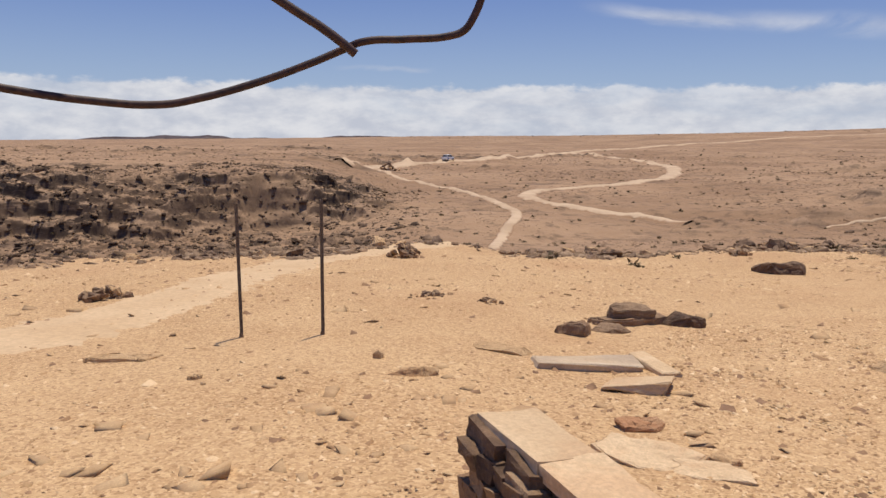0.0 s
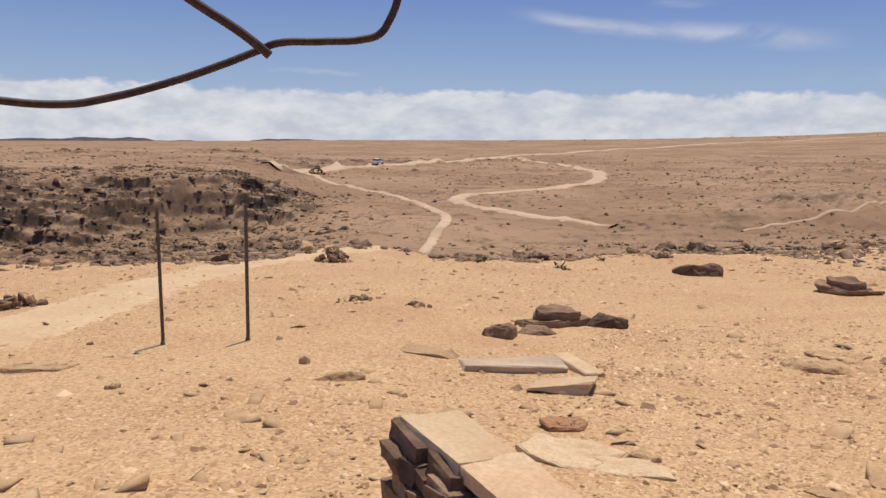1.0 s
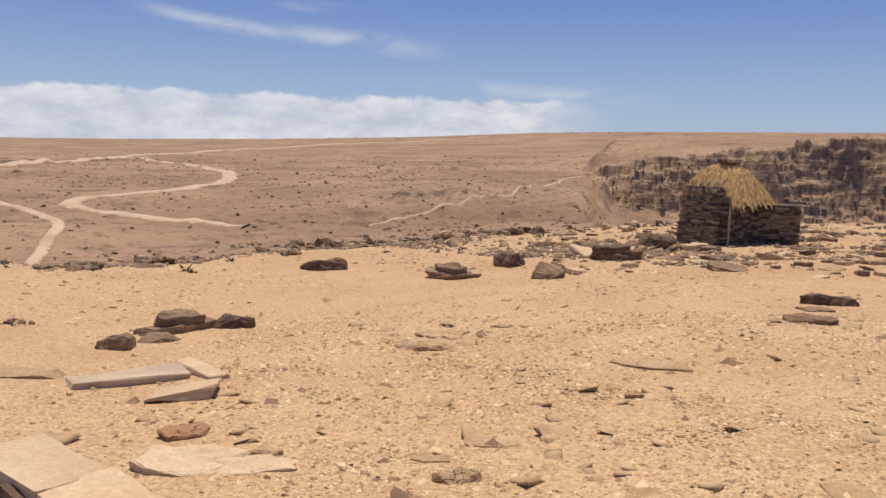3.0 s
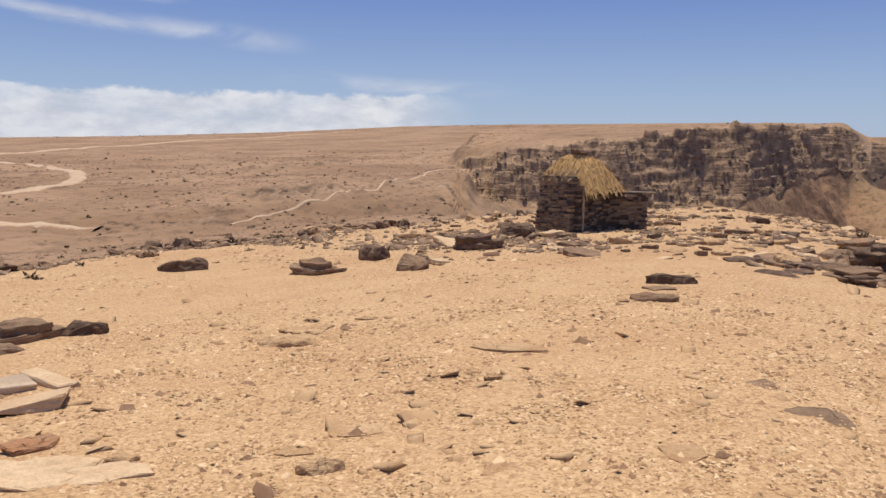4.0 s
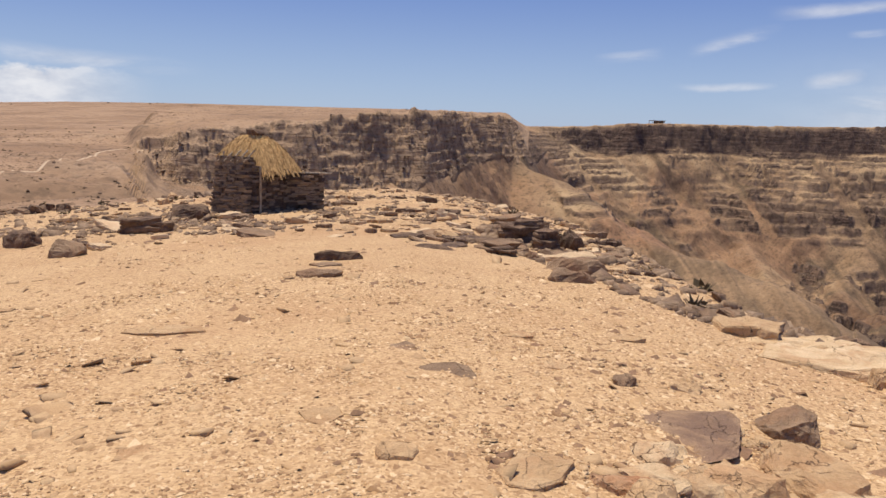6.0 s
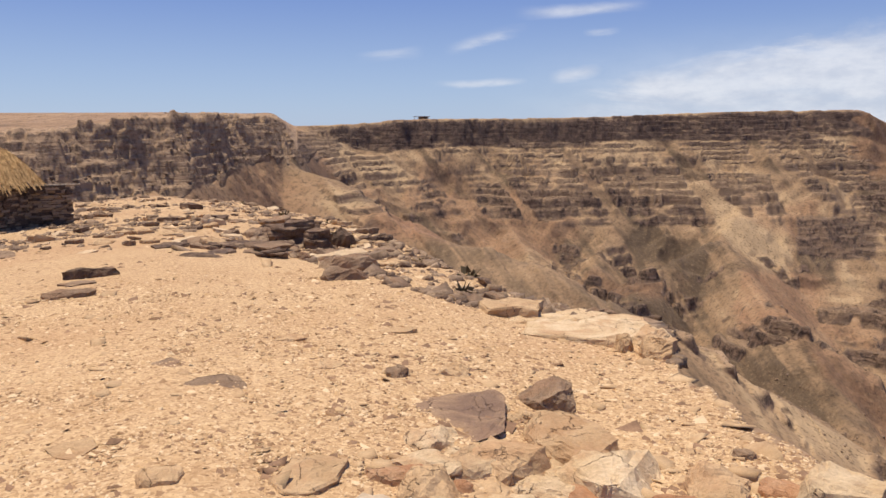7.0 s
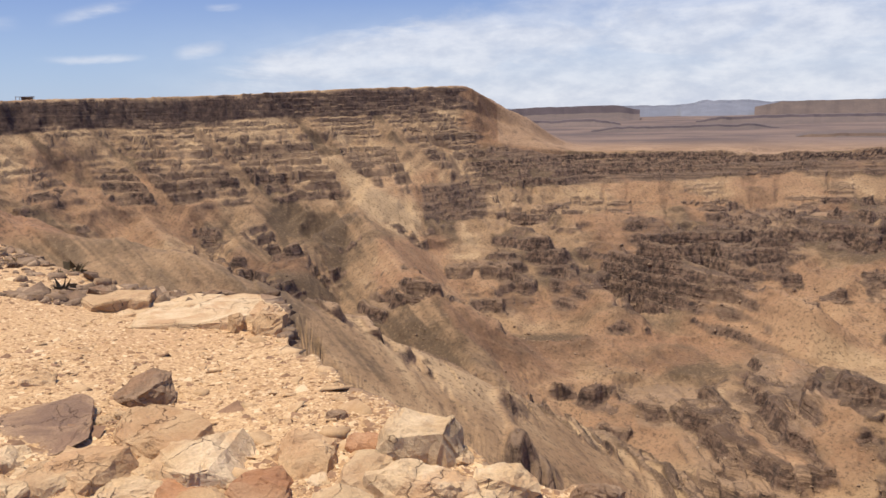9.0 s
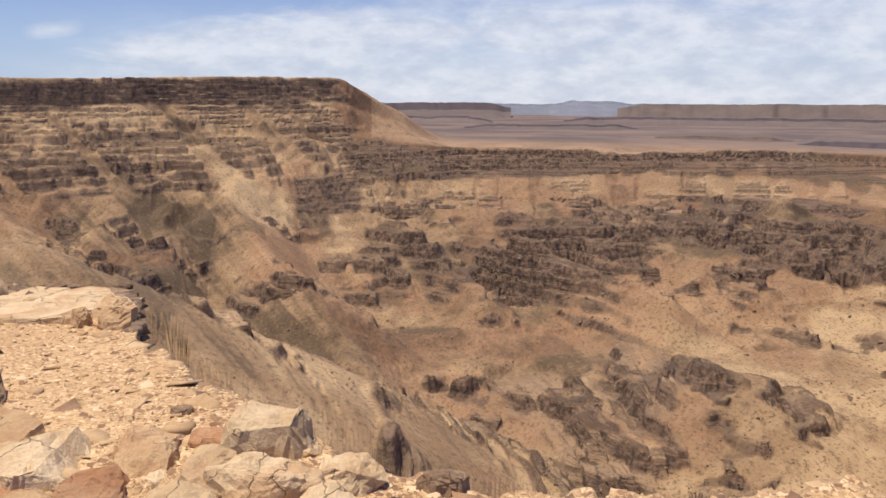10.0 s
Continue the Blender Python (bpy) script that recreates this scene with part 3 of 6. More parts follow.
def base_height(a, r):
    u = np.clip((a - BEARINGS[0]) / STEP, 0, len(BEARINGS) - 1.001)
    v = np.clip((np.log(r) - LOG_R[0]) / (LOG_R[1] - LOG_R[0]), 0, len(LOG_R) - 1.001)
    i, j = u.astype(int), v.astype(int)
    fu, fv = u - i, v - j
    return (BASE[i, j] * (1 - fv) + BASE[i, j + 1] * fv) * (1 - fu) + (BASE[i + 1, j] * (1 - fv) + BASE[i + 1, j + 1] * fv) * fu


def terrace(z, step, hard, riser=0.78, x=0.0, y=0.0):
    """Steps in a slope, uneven in height, some of them dying out along the way."""
    f = z / step
    f = f + 0.45 * vnoise(f * 0.6 + 3.3, 0 * f, 91)
    k = np.floor(f)
    t = f - k
    size = np.clip(0.74 + 1.1 * vnoise(x / (step * 9) + 5.7 * k, y / (step * 9), 92), 0.05, 1)
    return z + hard * size * step * (smooth(0.5, riser, t) - t)


# beds of hard rock: height of the middle, thickness, strength
MESA_BEDS = ((-6, 2.2, 0.7), (-10.5, 1.6, 0.9), (-15, 1.7, 0.9), (-19.5, 1.9, 1.0), (-24, 1.5, 0.8), (-29.5, 3.6, 1.3), (-35.5, 2.0, 1.0), (-40.5, 2.6, 1.0), (-46.5, 3.4, 1.2), (-53, 4.2, 1.4), (-60, 4.2, 1.2), (-67, 3.8, 0.8))
SHELF_BEDS = ((-55, 2.6, 1.2), (-60, 2.2, 1.1), (-64.5, 2.4, 1.2), (-69.5, 3.4, 1.3), (-75, 3.2, 1.3), (-80.5, 1.3, 0.9), (-83.5, 1.3, 0.9), (-86.5, 1.4, 0.9), (-90, 1.5, 0.9), (-94, 2.0, 1.0))
LOW_BEDS = ((-99.5, 5.0, 1.2), (-107.5, 6.0, 1.3), (-115.5, 6.0, 1.3), (-123.5, 6.4, 1.3), (-131.5, 5.5, 1.3), (-139.5, 5.0, 1.1), (-148, 5.0, 1.3), (-155, 5.0, 1.3), (-162, 5.0, 1.2), (-169, 4.0, 1.0))


def strata(z, s, dip, keep, beds, seed):
    """Steps where beds of hard rock crop out: s runs along the wall, keep says how free of scree it is."""
    out, bare = z.copy(), np.zeros_like(z)
    for k, (mid, thick, hard) in enumerate(beds):
        w = thick * 2.5
        i = np.nonzero((np.abs(z - dip - mid) < w * 0.5 + 1.2 * thick) & (keep > 0.03))[0]
        if not len(i):
            continue
        si = s[i]
        c = mid + dip[i] + thick * (0.3 * vnoise(si / 16, 0 * si + 1.7 * k, seed) + (0.22 if thick > 3 else 0.08) * lattice(np.floor(si / 7 + 0.6 * vnoise(si / 5, 0 * si, seed + 1)), np.full(len(i), k), seed + 2))
        h = keep[i] * np.clip(hard * (0.85 + 0.75 * vnoise(si / 48 + 3.1 * k, 0 * si + k, seed + 3) + 0.35 * vnoise(si / 9, 0 * si + 2.3 * k, seed + 4)), 0, 1)
        u = (z[i] - c) / w
        out[i] += h * w * (smooth(-0.13, 0.13, u) - np.clip(u + 0.5, 0, 1))
        bare[i] = np.maximum(bare[i], h * (1 - smooth(0.16, 0.42, np.abs(u))))
    return out, bare


def chute(u, t, period, top, low, seed):
    """Tongues of scree that run down a wall: u across them, t from 0 at their top to 1 at their foot."""
    k = np.floor(u / period)
    best = np.zeros_like(u)
    for side in (-1, 0, 1):
        mid = (k + side + 0.5 + 0.42 * lattice(k + side, 0 * k, seed)) * period
        wide = (top + (low - top) * t) * (0.7 + 0.6 * lattice(k + side, 0 * k, seed + 1)) * (lattice(k + side, 0 * k, seed + 2) > -0.55)
        best = np.maximum(best, 1 - smooth(0.6, 1.1, np.abs(u - mid) / np.maximum(wide, 0.02)))
    return best


def blocky(z, s, tall, wide, hard, seed):
    """Cliff broken into blocks: ledges whose height jumps from one joint to the next."""
    cell = np.floor(s / wide + 0.7 * vnoise(s / (3 * wide), z / (4 * tall), seed))
    f = z / tall + 0.75 * lattice(cell, np.floor(z / (2.6 * tall)), seed + 1) + 0.25 * vnoise(s / (6 * wide), z / (3 * tall), seed + 2)
    k = np.floor(f)
    t = f - k
    return z + hard * np.clip(0.75 + 0.6 * lattice(cell, k, seed + 3), 0, 1) * tall * (smooth(0.55, 0.72, t) - t)


def land(x, y, fine=True):
    """The height of the ground at x, y, and what it is made of: sand (1 on the near plateau), rock (1 where bare rock),
    gorge (1 below the rims), tone (0 dark olive scree to 1 pale yellow scree, lowered too where cliffs lie in deep
    shadow), red (1 where the scree is reddish).
    """
    x, y = np.asarray(x, float), np.asarray(y, float)
    a = bearing(x, y)
    r = np.maximum(np.hypot(x - EYE_XY[0], y - EYE_XY[1]), 0.05)
    rr = rim_radius(a)
    s = r / rr
    near = slope(a) * r + 0.05 * fbm(x * 0.25, y * 0.25, 3, 11) * smooth(3, 7, r) + (0.007 * fbm(x * 1.7, y * 1.7, 2, 12) if fine else 0)
    out = s > 1
    z, sand, rock, gorge, tone, red = near, 1 - smooth(0.96, 1.04, s + 0.04 * vnoise(x * 0.8, y * 0.8, 14)), np.zeros_like(s), np.zeros_like(s), np.full_like(s, 0.5), np.zeros_like(s)
    if not out.any():
        return z, sand, rock, gorge, tone, red
    xo, yo, ao, ro = x[out], y[out], a[out], r[out]
    rim = rim_radius(ao)
    edge = smooth(1.0, 1.5, ro / rim) * smooth(0, 6, ro - rim)
    in_canyon = smooth(41, 43, ao) * (1 - smooth(150, 158, ao))
    in_ravine = smooth(-3, -9, ao) * smooth(55, 68, ro) * (1 - smooth(120, 150, ro))
    # buttresses: the walls swing to and fro
    size = np.where(ao < 67, np.where(ao < 20, 22.0, 26.0), 75.0)
    swing = fbm(xo / size, yo / size, 5, 33, 0.55)
    w = edge * np.maximum(in_canyon * smooth(60, 90, ro) * (1 - smooth(1000, 1200, ro)), in_ravine)
    on_shelf = smooth(105, 109, ao) * smooth(800, 880, ro)
    push = np.where(ao < 67, np.where(ao < 20, 0.07, 0.03), 0.022 + 0.03 * smooth(106, 112, ao) * (1 - smooth(640, 720, ro))) * w * (1 - 0.92 * on_shelf)
    aw = ao + 40 * push * vnoise(xo / size + 5, yo / size, 35) * smooth(69, 72, ao)
    aw = aw + 1.6 * smooth(36, 39, ao) * (1 - smooth(50, 54, ao)) * smooth(60, 80, ro) * (1 - smooth(250, 400, ro)) * 0.6 * fbm(xo / 14, yo / 14, 3, 36)
    rw = ro * (1 + push * swing)
    b = base_height(aw, rw)
    lift = smooth(62, 66, ao) * (1 - smooth(147, 150, ao))
    sp = np.where(lift > 0, spur_height(xo, yo) + 3.5 * fbm(xo / 70, yo / 70, 4, 37) * smooth(150, 260, ro), -1e3)
    zz = np.where(lift > 0, np.logaddexp(b / 3, sp / 3) * 3, b)
    on_spur = smooth(-4, 4, sp - b) * lift
    deep = smooth(-6, -25, zz) * smooth(66, 69, ao) * in_canyon
    far = 1 - smooth(900, 1150, ro)
    canyon = in_canyon * edge * smooth(40, 110, ro)
    # runnels and ridges on the slopes
    wx, wy = xo + 18 * vnoise(xo / 60, yo / 60, 51), yo + 18 * vnoise(xo / 60, yo / 60, 52)
    rill = 1 - 2 * np.abs(vnoise(wx / 70, wy / 70, 53)) + 0.6 * (1 - 2 * np.abs(vnoise(wx / 27, wy / 27, 54))) + 0.34 * (1 - 2 * np.abs(vnoise(wx / 11, wy / 11, 55)))
    big = fbm(xo / 130, yo / 130, 4, 41)
    zz = zz + canyon * far * deep * (1 - 0.92 * on_shelf) * (0.0075 * ro * rill * (1 - 0.35 * on_spur) + 0.007 * ro * big)
    tilt_e = np.degrees(np.arctan2(zz - 1.65, ro))
    chance = fbm(xo / 55 + 9, yo / 55, 3, 61)
    strike = np.radians(ao) * 740 + 0.3 * ro
    # tongues of scree: slanting on the mesa's wall, wedges under the shelf's cliff
    ragged = ao + 1.0 * vnoise(tilt_e * 1.1, ao * 0.4, 59) + 0.4 * vnoise(tilt_e * 3.1, ao, 60)
    on_mesa = smooth(67, 70, ao) * (1 - smooth(103.6, 106, ragged))
    under = smooth(103.6, 106, ragged)
    fan = chute(ao + 0.85 * tilt_e + 0.25 * vnoise(ao * 2, tilt_e * 1.5, 57), smooth(0.3, -6, tilt_e), 4.3, 0.45, 1.5, 101) * on_mesa
    top_e, low_e = tab(ao, (104, -5.5, 112, -5.5, 121, -5.1, 128, -4.7, 142, -5.0)), tab(ao, (104, -8.9, 109, -8.8, 117, -7.9, 128, -7.0, 136, -6.4, 142, -6.8))
    t_fan = (top_e - tilt_e) / (top_e - low_e)
    wedge = chute(ao + 0.3 * vnoise(ao * 1.3, tilt_e * 1.3, 58) + 0.12 * vnoise(ao * 4, tilt_e * 3, 56), np.clip(t_fan, 0, 1), 1.9, 0.9, 0.08, 104) * under * smooth(-0.05, 0.05, t_fan) * (1 - smooth(0.9, 1.2, t_fan))
    zz = zz - canyon * far * 1.3 * wedge - canyon * far * 1.2 * fan * smooth(-1, -2, tilt_e)
    # beds of hard rock between aprons of scree
    dip = 2.2 * vnoise(xo / 170, yo / 170, 62) + 0.05 * (ao - 90) * (ao < 104)
    live = canyon * far
    free = live * on_mesa * (1 - 0.95 * fan) * (1 - 0.8 * on_spur * (1 - smooth(0.15, 0.4, chance))) * (1 - smooth(-2.6, -1.2, zz)) * smooth(200, 420, ro)
    free = free * np.clip(tab(ao, (67, 0.35, 74, 0.7, 80, 1.0)) + 0.9 * chance * (ao < 82), 0, 1)
    zz, bare = strata(zz, strike, dip, free, MESA_BEDS, 111)
    banks = live * under * (1 - 0.97 * wedge) * smooth(560, 640, ro) * (1 - smooth(-53.5, -52, zz)) * np.where(t_fan > 0, np.clip(0.55 + 1.3 * chance, 0.1, 0.9), 1)
    zz, more = strata(zz, strike, dip * 0.4, banks, SHELF_BEDS, 121)
    bare = np.maximum(bare, more)
    pale = smooth(119, 128, ao) * (1 - smooth(tab(ao, (118, -15, 126, -11.6, 133, -11.4, 142, -10.6)) - 0.8, tab(ao, (118, -15, 126, -11.6, 133, -11.4, 142, -10.6)) + 0.3, tilt_e + 0.8 * chance)) * smooth(tab(ao, (120, -14, 127, -16.2, 142, -20)) - 1, tab(ao, (120, -14, 127, -16.2, 142, -20)), tilt_e)
    knoll = smooth(103, 107, ao) * (1 - smooth(122, 126, ao)) * smooth(-20.0, -18.6, tilt_e + 1.2 * chance) * (1 - smooth(-16.4, -15.6, tilt_e))
    low = live * smooth(105, 109, ao) * (1 - pale) * (1 - knoll) * (1 - smooth(-97, -95, zz)) * np.clip(0.7 + 1.6 * chance + 0.8 * on_spur * (tilt_e > -16), 0, 1) * smooth(tab(ao, (104, -26, 112, -30, 134, -30, 138, -21, 146, -19)) - 1, tab(ao, (104, -26, 112, -30, 134, -30, 138, -21, 146, -19)), tilt_e)
    low = np.maximum(low, live * smooth(127, 131, ao) * smooth(-10.6, -9.8, tilt_e) * (1 - smooth(-6.6, -6.2, tilt_e)) * np.clip(0.8 + 0.8 * chance, 0, 1))
    zz, more = strata(zz + 2.4 * low * fbm(xo / 38, yo / 38, 3, 68), np.radians(ao) * 560 + 0.5 * ro, 2.5 * dip, low, LOW_BEDS, 131)
    bare = np.maximum(bare, more)
    outcrops = live * smooth(67, 72, ao) * (1 - smooth(-7.5, -6.5, tilt_e)) * (1 - 0.9 * knoll) * 0.8 * smooth(np.where(ao > 110, 0.3, 0.42), np.where(ao > 110, 0.5, 0.62), fbm(xo / 38, yo / 38, 4, 69))
    zz, more = strata(zz + 2.0 * outcrops * fbm(xo / 12, yo / 12, 2, 70), np.radians(ao) * 420 + 0.5 * ro, 0 * dip, outcrops, [(-30 - 7 * k, 4.0, 1.0) for k in range(20)], 141)
    bare = np.maximum(bare, more)
    # the mesa's dark cap, the dark edge of the shelf and the corner between them stand in blocks
    cap = live * np.maximum(smooth(67, 69, ao) * (1 - smooth(103.6, 105.6, ragged)) * smooth(0.972, 0.984, rw / mesa_radius(ao)) * (1 - smooth(0.998, 1.001, rw / mesa_radius(ao))), under * smooth(0.962, 0.972, ro / shelf_radius(ao)) * (1 - smooth(0.994, 0.997, ro / shelf_radius(ao))))
    corner = live * smooth(101, 102, ao) * (1 - smooth(105.6, 106.4, ao)) * smooth(-8.0, -7.4, tilt_e) * (1 - smooth(-5.4, -4.9, tilt_e)) * smooth(600, 660, ro)
    cap = np.maximum(cap, corner)
    zz = np.where(cap > 0, blocky(zz, strike, 7.0, 9.0, 0.7 * cap, 151), zz)
    zz = np.where(cap > 0, blocky(zz, strike, 2.8, 5.0, 0.6 * cap, 155), zz)
    hard = np.maximum(bare, cap)
    zz = zz + canyon * far * 0.0007 * ro * fbm(xo / 9, yo / 9, 3, 66)
    # what the slopes are made of, with one cliff's shadow in the tone
    flat_top = smooth(0.999, 1.002, ro / shelf_radius(ao))
    mott = fbm(xo / 30, yo / 30, 4, 76)
    hue = 0.5 + 0.22 * mott + 0.25 * chance
    hue = hue + 0.28 * on_mesa * smooth(-4.6, -1.5, tilt_e) * (1 - 1.3 * fan) * smooth(560, 640, ro)
    yellow = smooth(95.4, 96.6, ao + 0.3 * mott) * (1 - smooth(100.0, 101.2, ao)) * smooth(-7.2, -6.2, tilt_e + 0.9 * (ao - 97)) * (1 - smooth(-4.2, -3.4, tilt_e)) * smooth(600, 640, ro)
    hue = hue + 0.34 * yellow + 0.26 * pale - 0.22 * knoll + 0.24 * smooth(94, 100, ao) * (1 - smooth(-19.5, -18, tilt_e)) + 0.16 * smooth(104, 107, ao) * (1 - smooth(124, 127, ao)) * smooth(-16.6, -16.0, tilt_e) * (1 - smooth(-13, -12, tilt_e)) - 0.28 * wedge + 0.1 * under * smooth(0.0, 0.1, t_fan) * (1 - smooth(0.9, 1.1, t_fan))
    lobe = smooth(101.0, 101.6, ao) * (1 - smooth(103.6, 104.4, ao)) * smooth(-10.3, -9.4, tilt_e) * (1 - smooth(-7.6, -7.2, tilt_e)) * smooth(560, 600, ro)
    olive = smooth(89.5, 91, ao + mott) * (1 - smooth(95.2, 96.6, ao)) * smooth(-15, -13, tilt_e) * (1 - smooth(-7.4, -6.2, tilt_e + 0.5 * mott))
    hue = hue - 0.5 * lobe - 0.34 * olive - 0.5 * under * smooth(-54, -51, zz) * (1 - flat_top)
    upper = under * smooth(0.05, -0.03, t_fan) * smooth(700, 760, ro)
    dark_low = under * (tilt_e < -6.4) * bare
    # deep shadow on the cliffs at the far right, put into the tone
    shady = smooth(127, 131, ao) * smooth(-10.6, -9.6, tilt_e + 0.8 * mott) * (1 - smooth(-6.9, -6.2, tilt_e))
    hue = hue - 0.36 * upper - 0.6 * cap - 0.5 * dark_low - 0.3 * shady
    flank = smooth(103.4, 105, ragged) * (1 - smooth(108, 111, ao)) * smooth(-3.0, -2.4, tilt_e)
    hue = hue - 0.12 * flank
    # long streaks down the slopes of scree
    hue = hue + 0.2 * vnoise(1.6 * (ao + 0.75 * tilt_e), 0.15 * tilt_e, 78) * on_mesa + 0.16 * vnoise(4.5 * (ao + 0.75 * tilt_e), 0.4 * tilt_e, 79) * on_mesa
    rust = smooth(0.05, 0.5, fbm(xo / 75 + 4, yo / 75, 3, 98)) * 0.6
    rust = np.maximum(rust, smooth(70, 73, ao + mott) * (1 - smooth(79, 82, ao)) * smooth(-8, -6.6, tilt_e) * (1 - smooth(-5.2, -4.6, tilt_e)) * (ro < 420))
    rust = np.maximum(rust, 0.7 * flank)
    rust = np.maximum(rust, 0.8 * smooth(97.6, 98.4, ao + 0.5 * mott) * (1 - smooth(102.4, 104, ao)) * smooth(-14, -12.6, tilt_e) * (1 - smooth(-9.4, -8.6, tilt_e)))
    rust = np.maximum(rust, 0.8 * smooth(111, 116, ao) * (1 - smooth(127, 130, ao)) * smooth(-19, -17.6, tilt_e) * (1 - smooth(-13.5, -12.5, tilt_e)) * smooth(-0.3, 0.4, mott))
    # broken blocks on the cliffs nearby
    top = head_radius(ao)
    h_cl = smooth(38.5, 41, ao) * (1 - smooth(66.5, 69, ao)) * smooth(tab(ao, (40, 0.86, 56, 0.86, 62, 0.9, 67, 0.93)), tab(ao, (40, 0.93, 56, 0.93, 62, 0.95, 67, 0.975)), ro / top) * (1 - smooth(1.02, 1.06, ro / top)) * edge
    foot_e = tab(ao, (40, -4.2, 53, -3.9, 60, -3.1, 63.6, -2.1, 65, -1.2, 69, -1.2))
    h_cl = h_cl * smooth(foot_e - 0.5, foot_e, tilt_e + 0.5 * vnoise(ao * 2.2, 0 * ao, 88))
    end = smooth(64.3, 65.2, ao) * (1 - smooth(69.2, 70.6, ao)) * smooth(-1.5, -1.0, tilt_e + 0.5 * vnoise(ao * 3, tilt_e * 2, 87)) * smooth(290, 310, ro) * (1 - smooth(680, 730, ro)) * (zz < tab(ao, (64, 9.5, 66, 9, 67, 8, 70, 8)))
    h_cl = np.maximum(h_cl, end)
    l_cl = in_ravine * np.clip(0.95 + 0.7 * fbm(xo / 18, yo / 18, 2, 75), 0, 1)
    bench = smooth(20, 30, ao) * (1 - smooth(41, 43, ao)) * smooth(42, 52, ro) * (1 - smooth(85, 110, ro)) * np.clip(0.2 + 1.3 * fbm(xo / 12, yo / 12, 3, 77), 0, 1)
    foot = smooth(30, 45, ao) * (1 - smooth(60, 64, ao)) * smooth(0.3, 0.4, ro / top) * (1 - smooth(0.8, 0.85, ro / top)) * 0.5
    cl = np.maximum(np.maximum(h_cl, l_cl), np.maximum(bench * 0.8, foot * edge))
    zz = zz + cl * (0.9 * fbm(xo / 6, yo / 6, 3, 71) + 0.5 * vnoise(xo / 1.9, yo / 1.9, 72)) * np.where(ao < 20, 0.7, np.where(ao < 41, 0.8, 0.5))
    tilt = 0.7 * cl * fbm(xo / 15, yo / 15, 2, 74)
    zz = np.where((cl > 0) & (ao < 41), terrace(zz + tilt, np.where(ao < 20, 1.3, 0.8), np.where(ao < 20, 0.3, 0.92) * cl, 0.78, xo, yo) - tilt, zz)
    hs = np.radians(ao) * 240
    rs = np.radians(ao) * 95 + 0.4 * ro
    zz = np.where((cl > 0) & (ao < 20), blocky(zz, rs, 1.7, 2.4, 0.8 * cl, 171), zz)
    zz = np.where((cl > 0) & (ao < 20), blocky(zz, rs, 0.7, 1.0, 0.7 * cl, 175), zz)
    zz = np.where(h_cl > 0, blocky(zz, hs, 3.4, 4.2, 0.85 * h_cl, 161), zz)
    zz = np.where(h_cl > 0, blocky(zz, hs, 1.2, 1.7, 0.8 * h_cl, 165), zz)
    # gentle plains
    pl = (1 - canyon) * edge
    zz = zz + pl * (0.45 * fbm(xo / 30, yo / 30, 4, 81) * smooth(40, 90, ro) + 0.12 * fbm(xo / 3, yo / 3, 2, 83))
    outcrop = np.clip(fbm(xo / 26, yo / 26, 4, 85) * 2.2 - 1.15, 0, 1) * smooth(70, 110, ro) * (1 - smooth(320, 420, ro)) * (1 - in_canyon)
    zz = zz + outcrop * (0.9 + 0.7 * fbm(xo / 2.5, yo / 2.5, 2, 86))
    z = z.copy()
    z[out] = zz
    below = np.where(ao < 67, smooth(1.02, 1.0, rw / top) * smooth(40.5, 43, ao), smooth(1.012, 1.0, rw / mesa_radius(ao)))
    below = np.where(ao > 107, 1 - smooth(1.0, 1.01, ro / shelf_radius(ao)), below) * (1 - smooth(150, 156, ao))
    gorge[out] = below * edge
    rock[out] = np.clip(np.maximum(np.maximum(hard, cl), outcrop), 0, 1)
    tone[out], red[out] = np.clip(hue, 0, 1), np.clip(rust, 0, 1)
    return z, sand, rock, gorge, tone, red


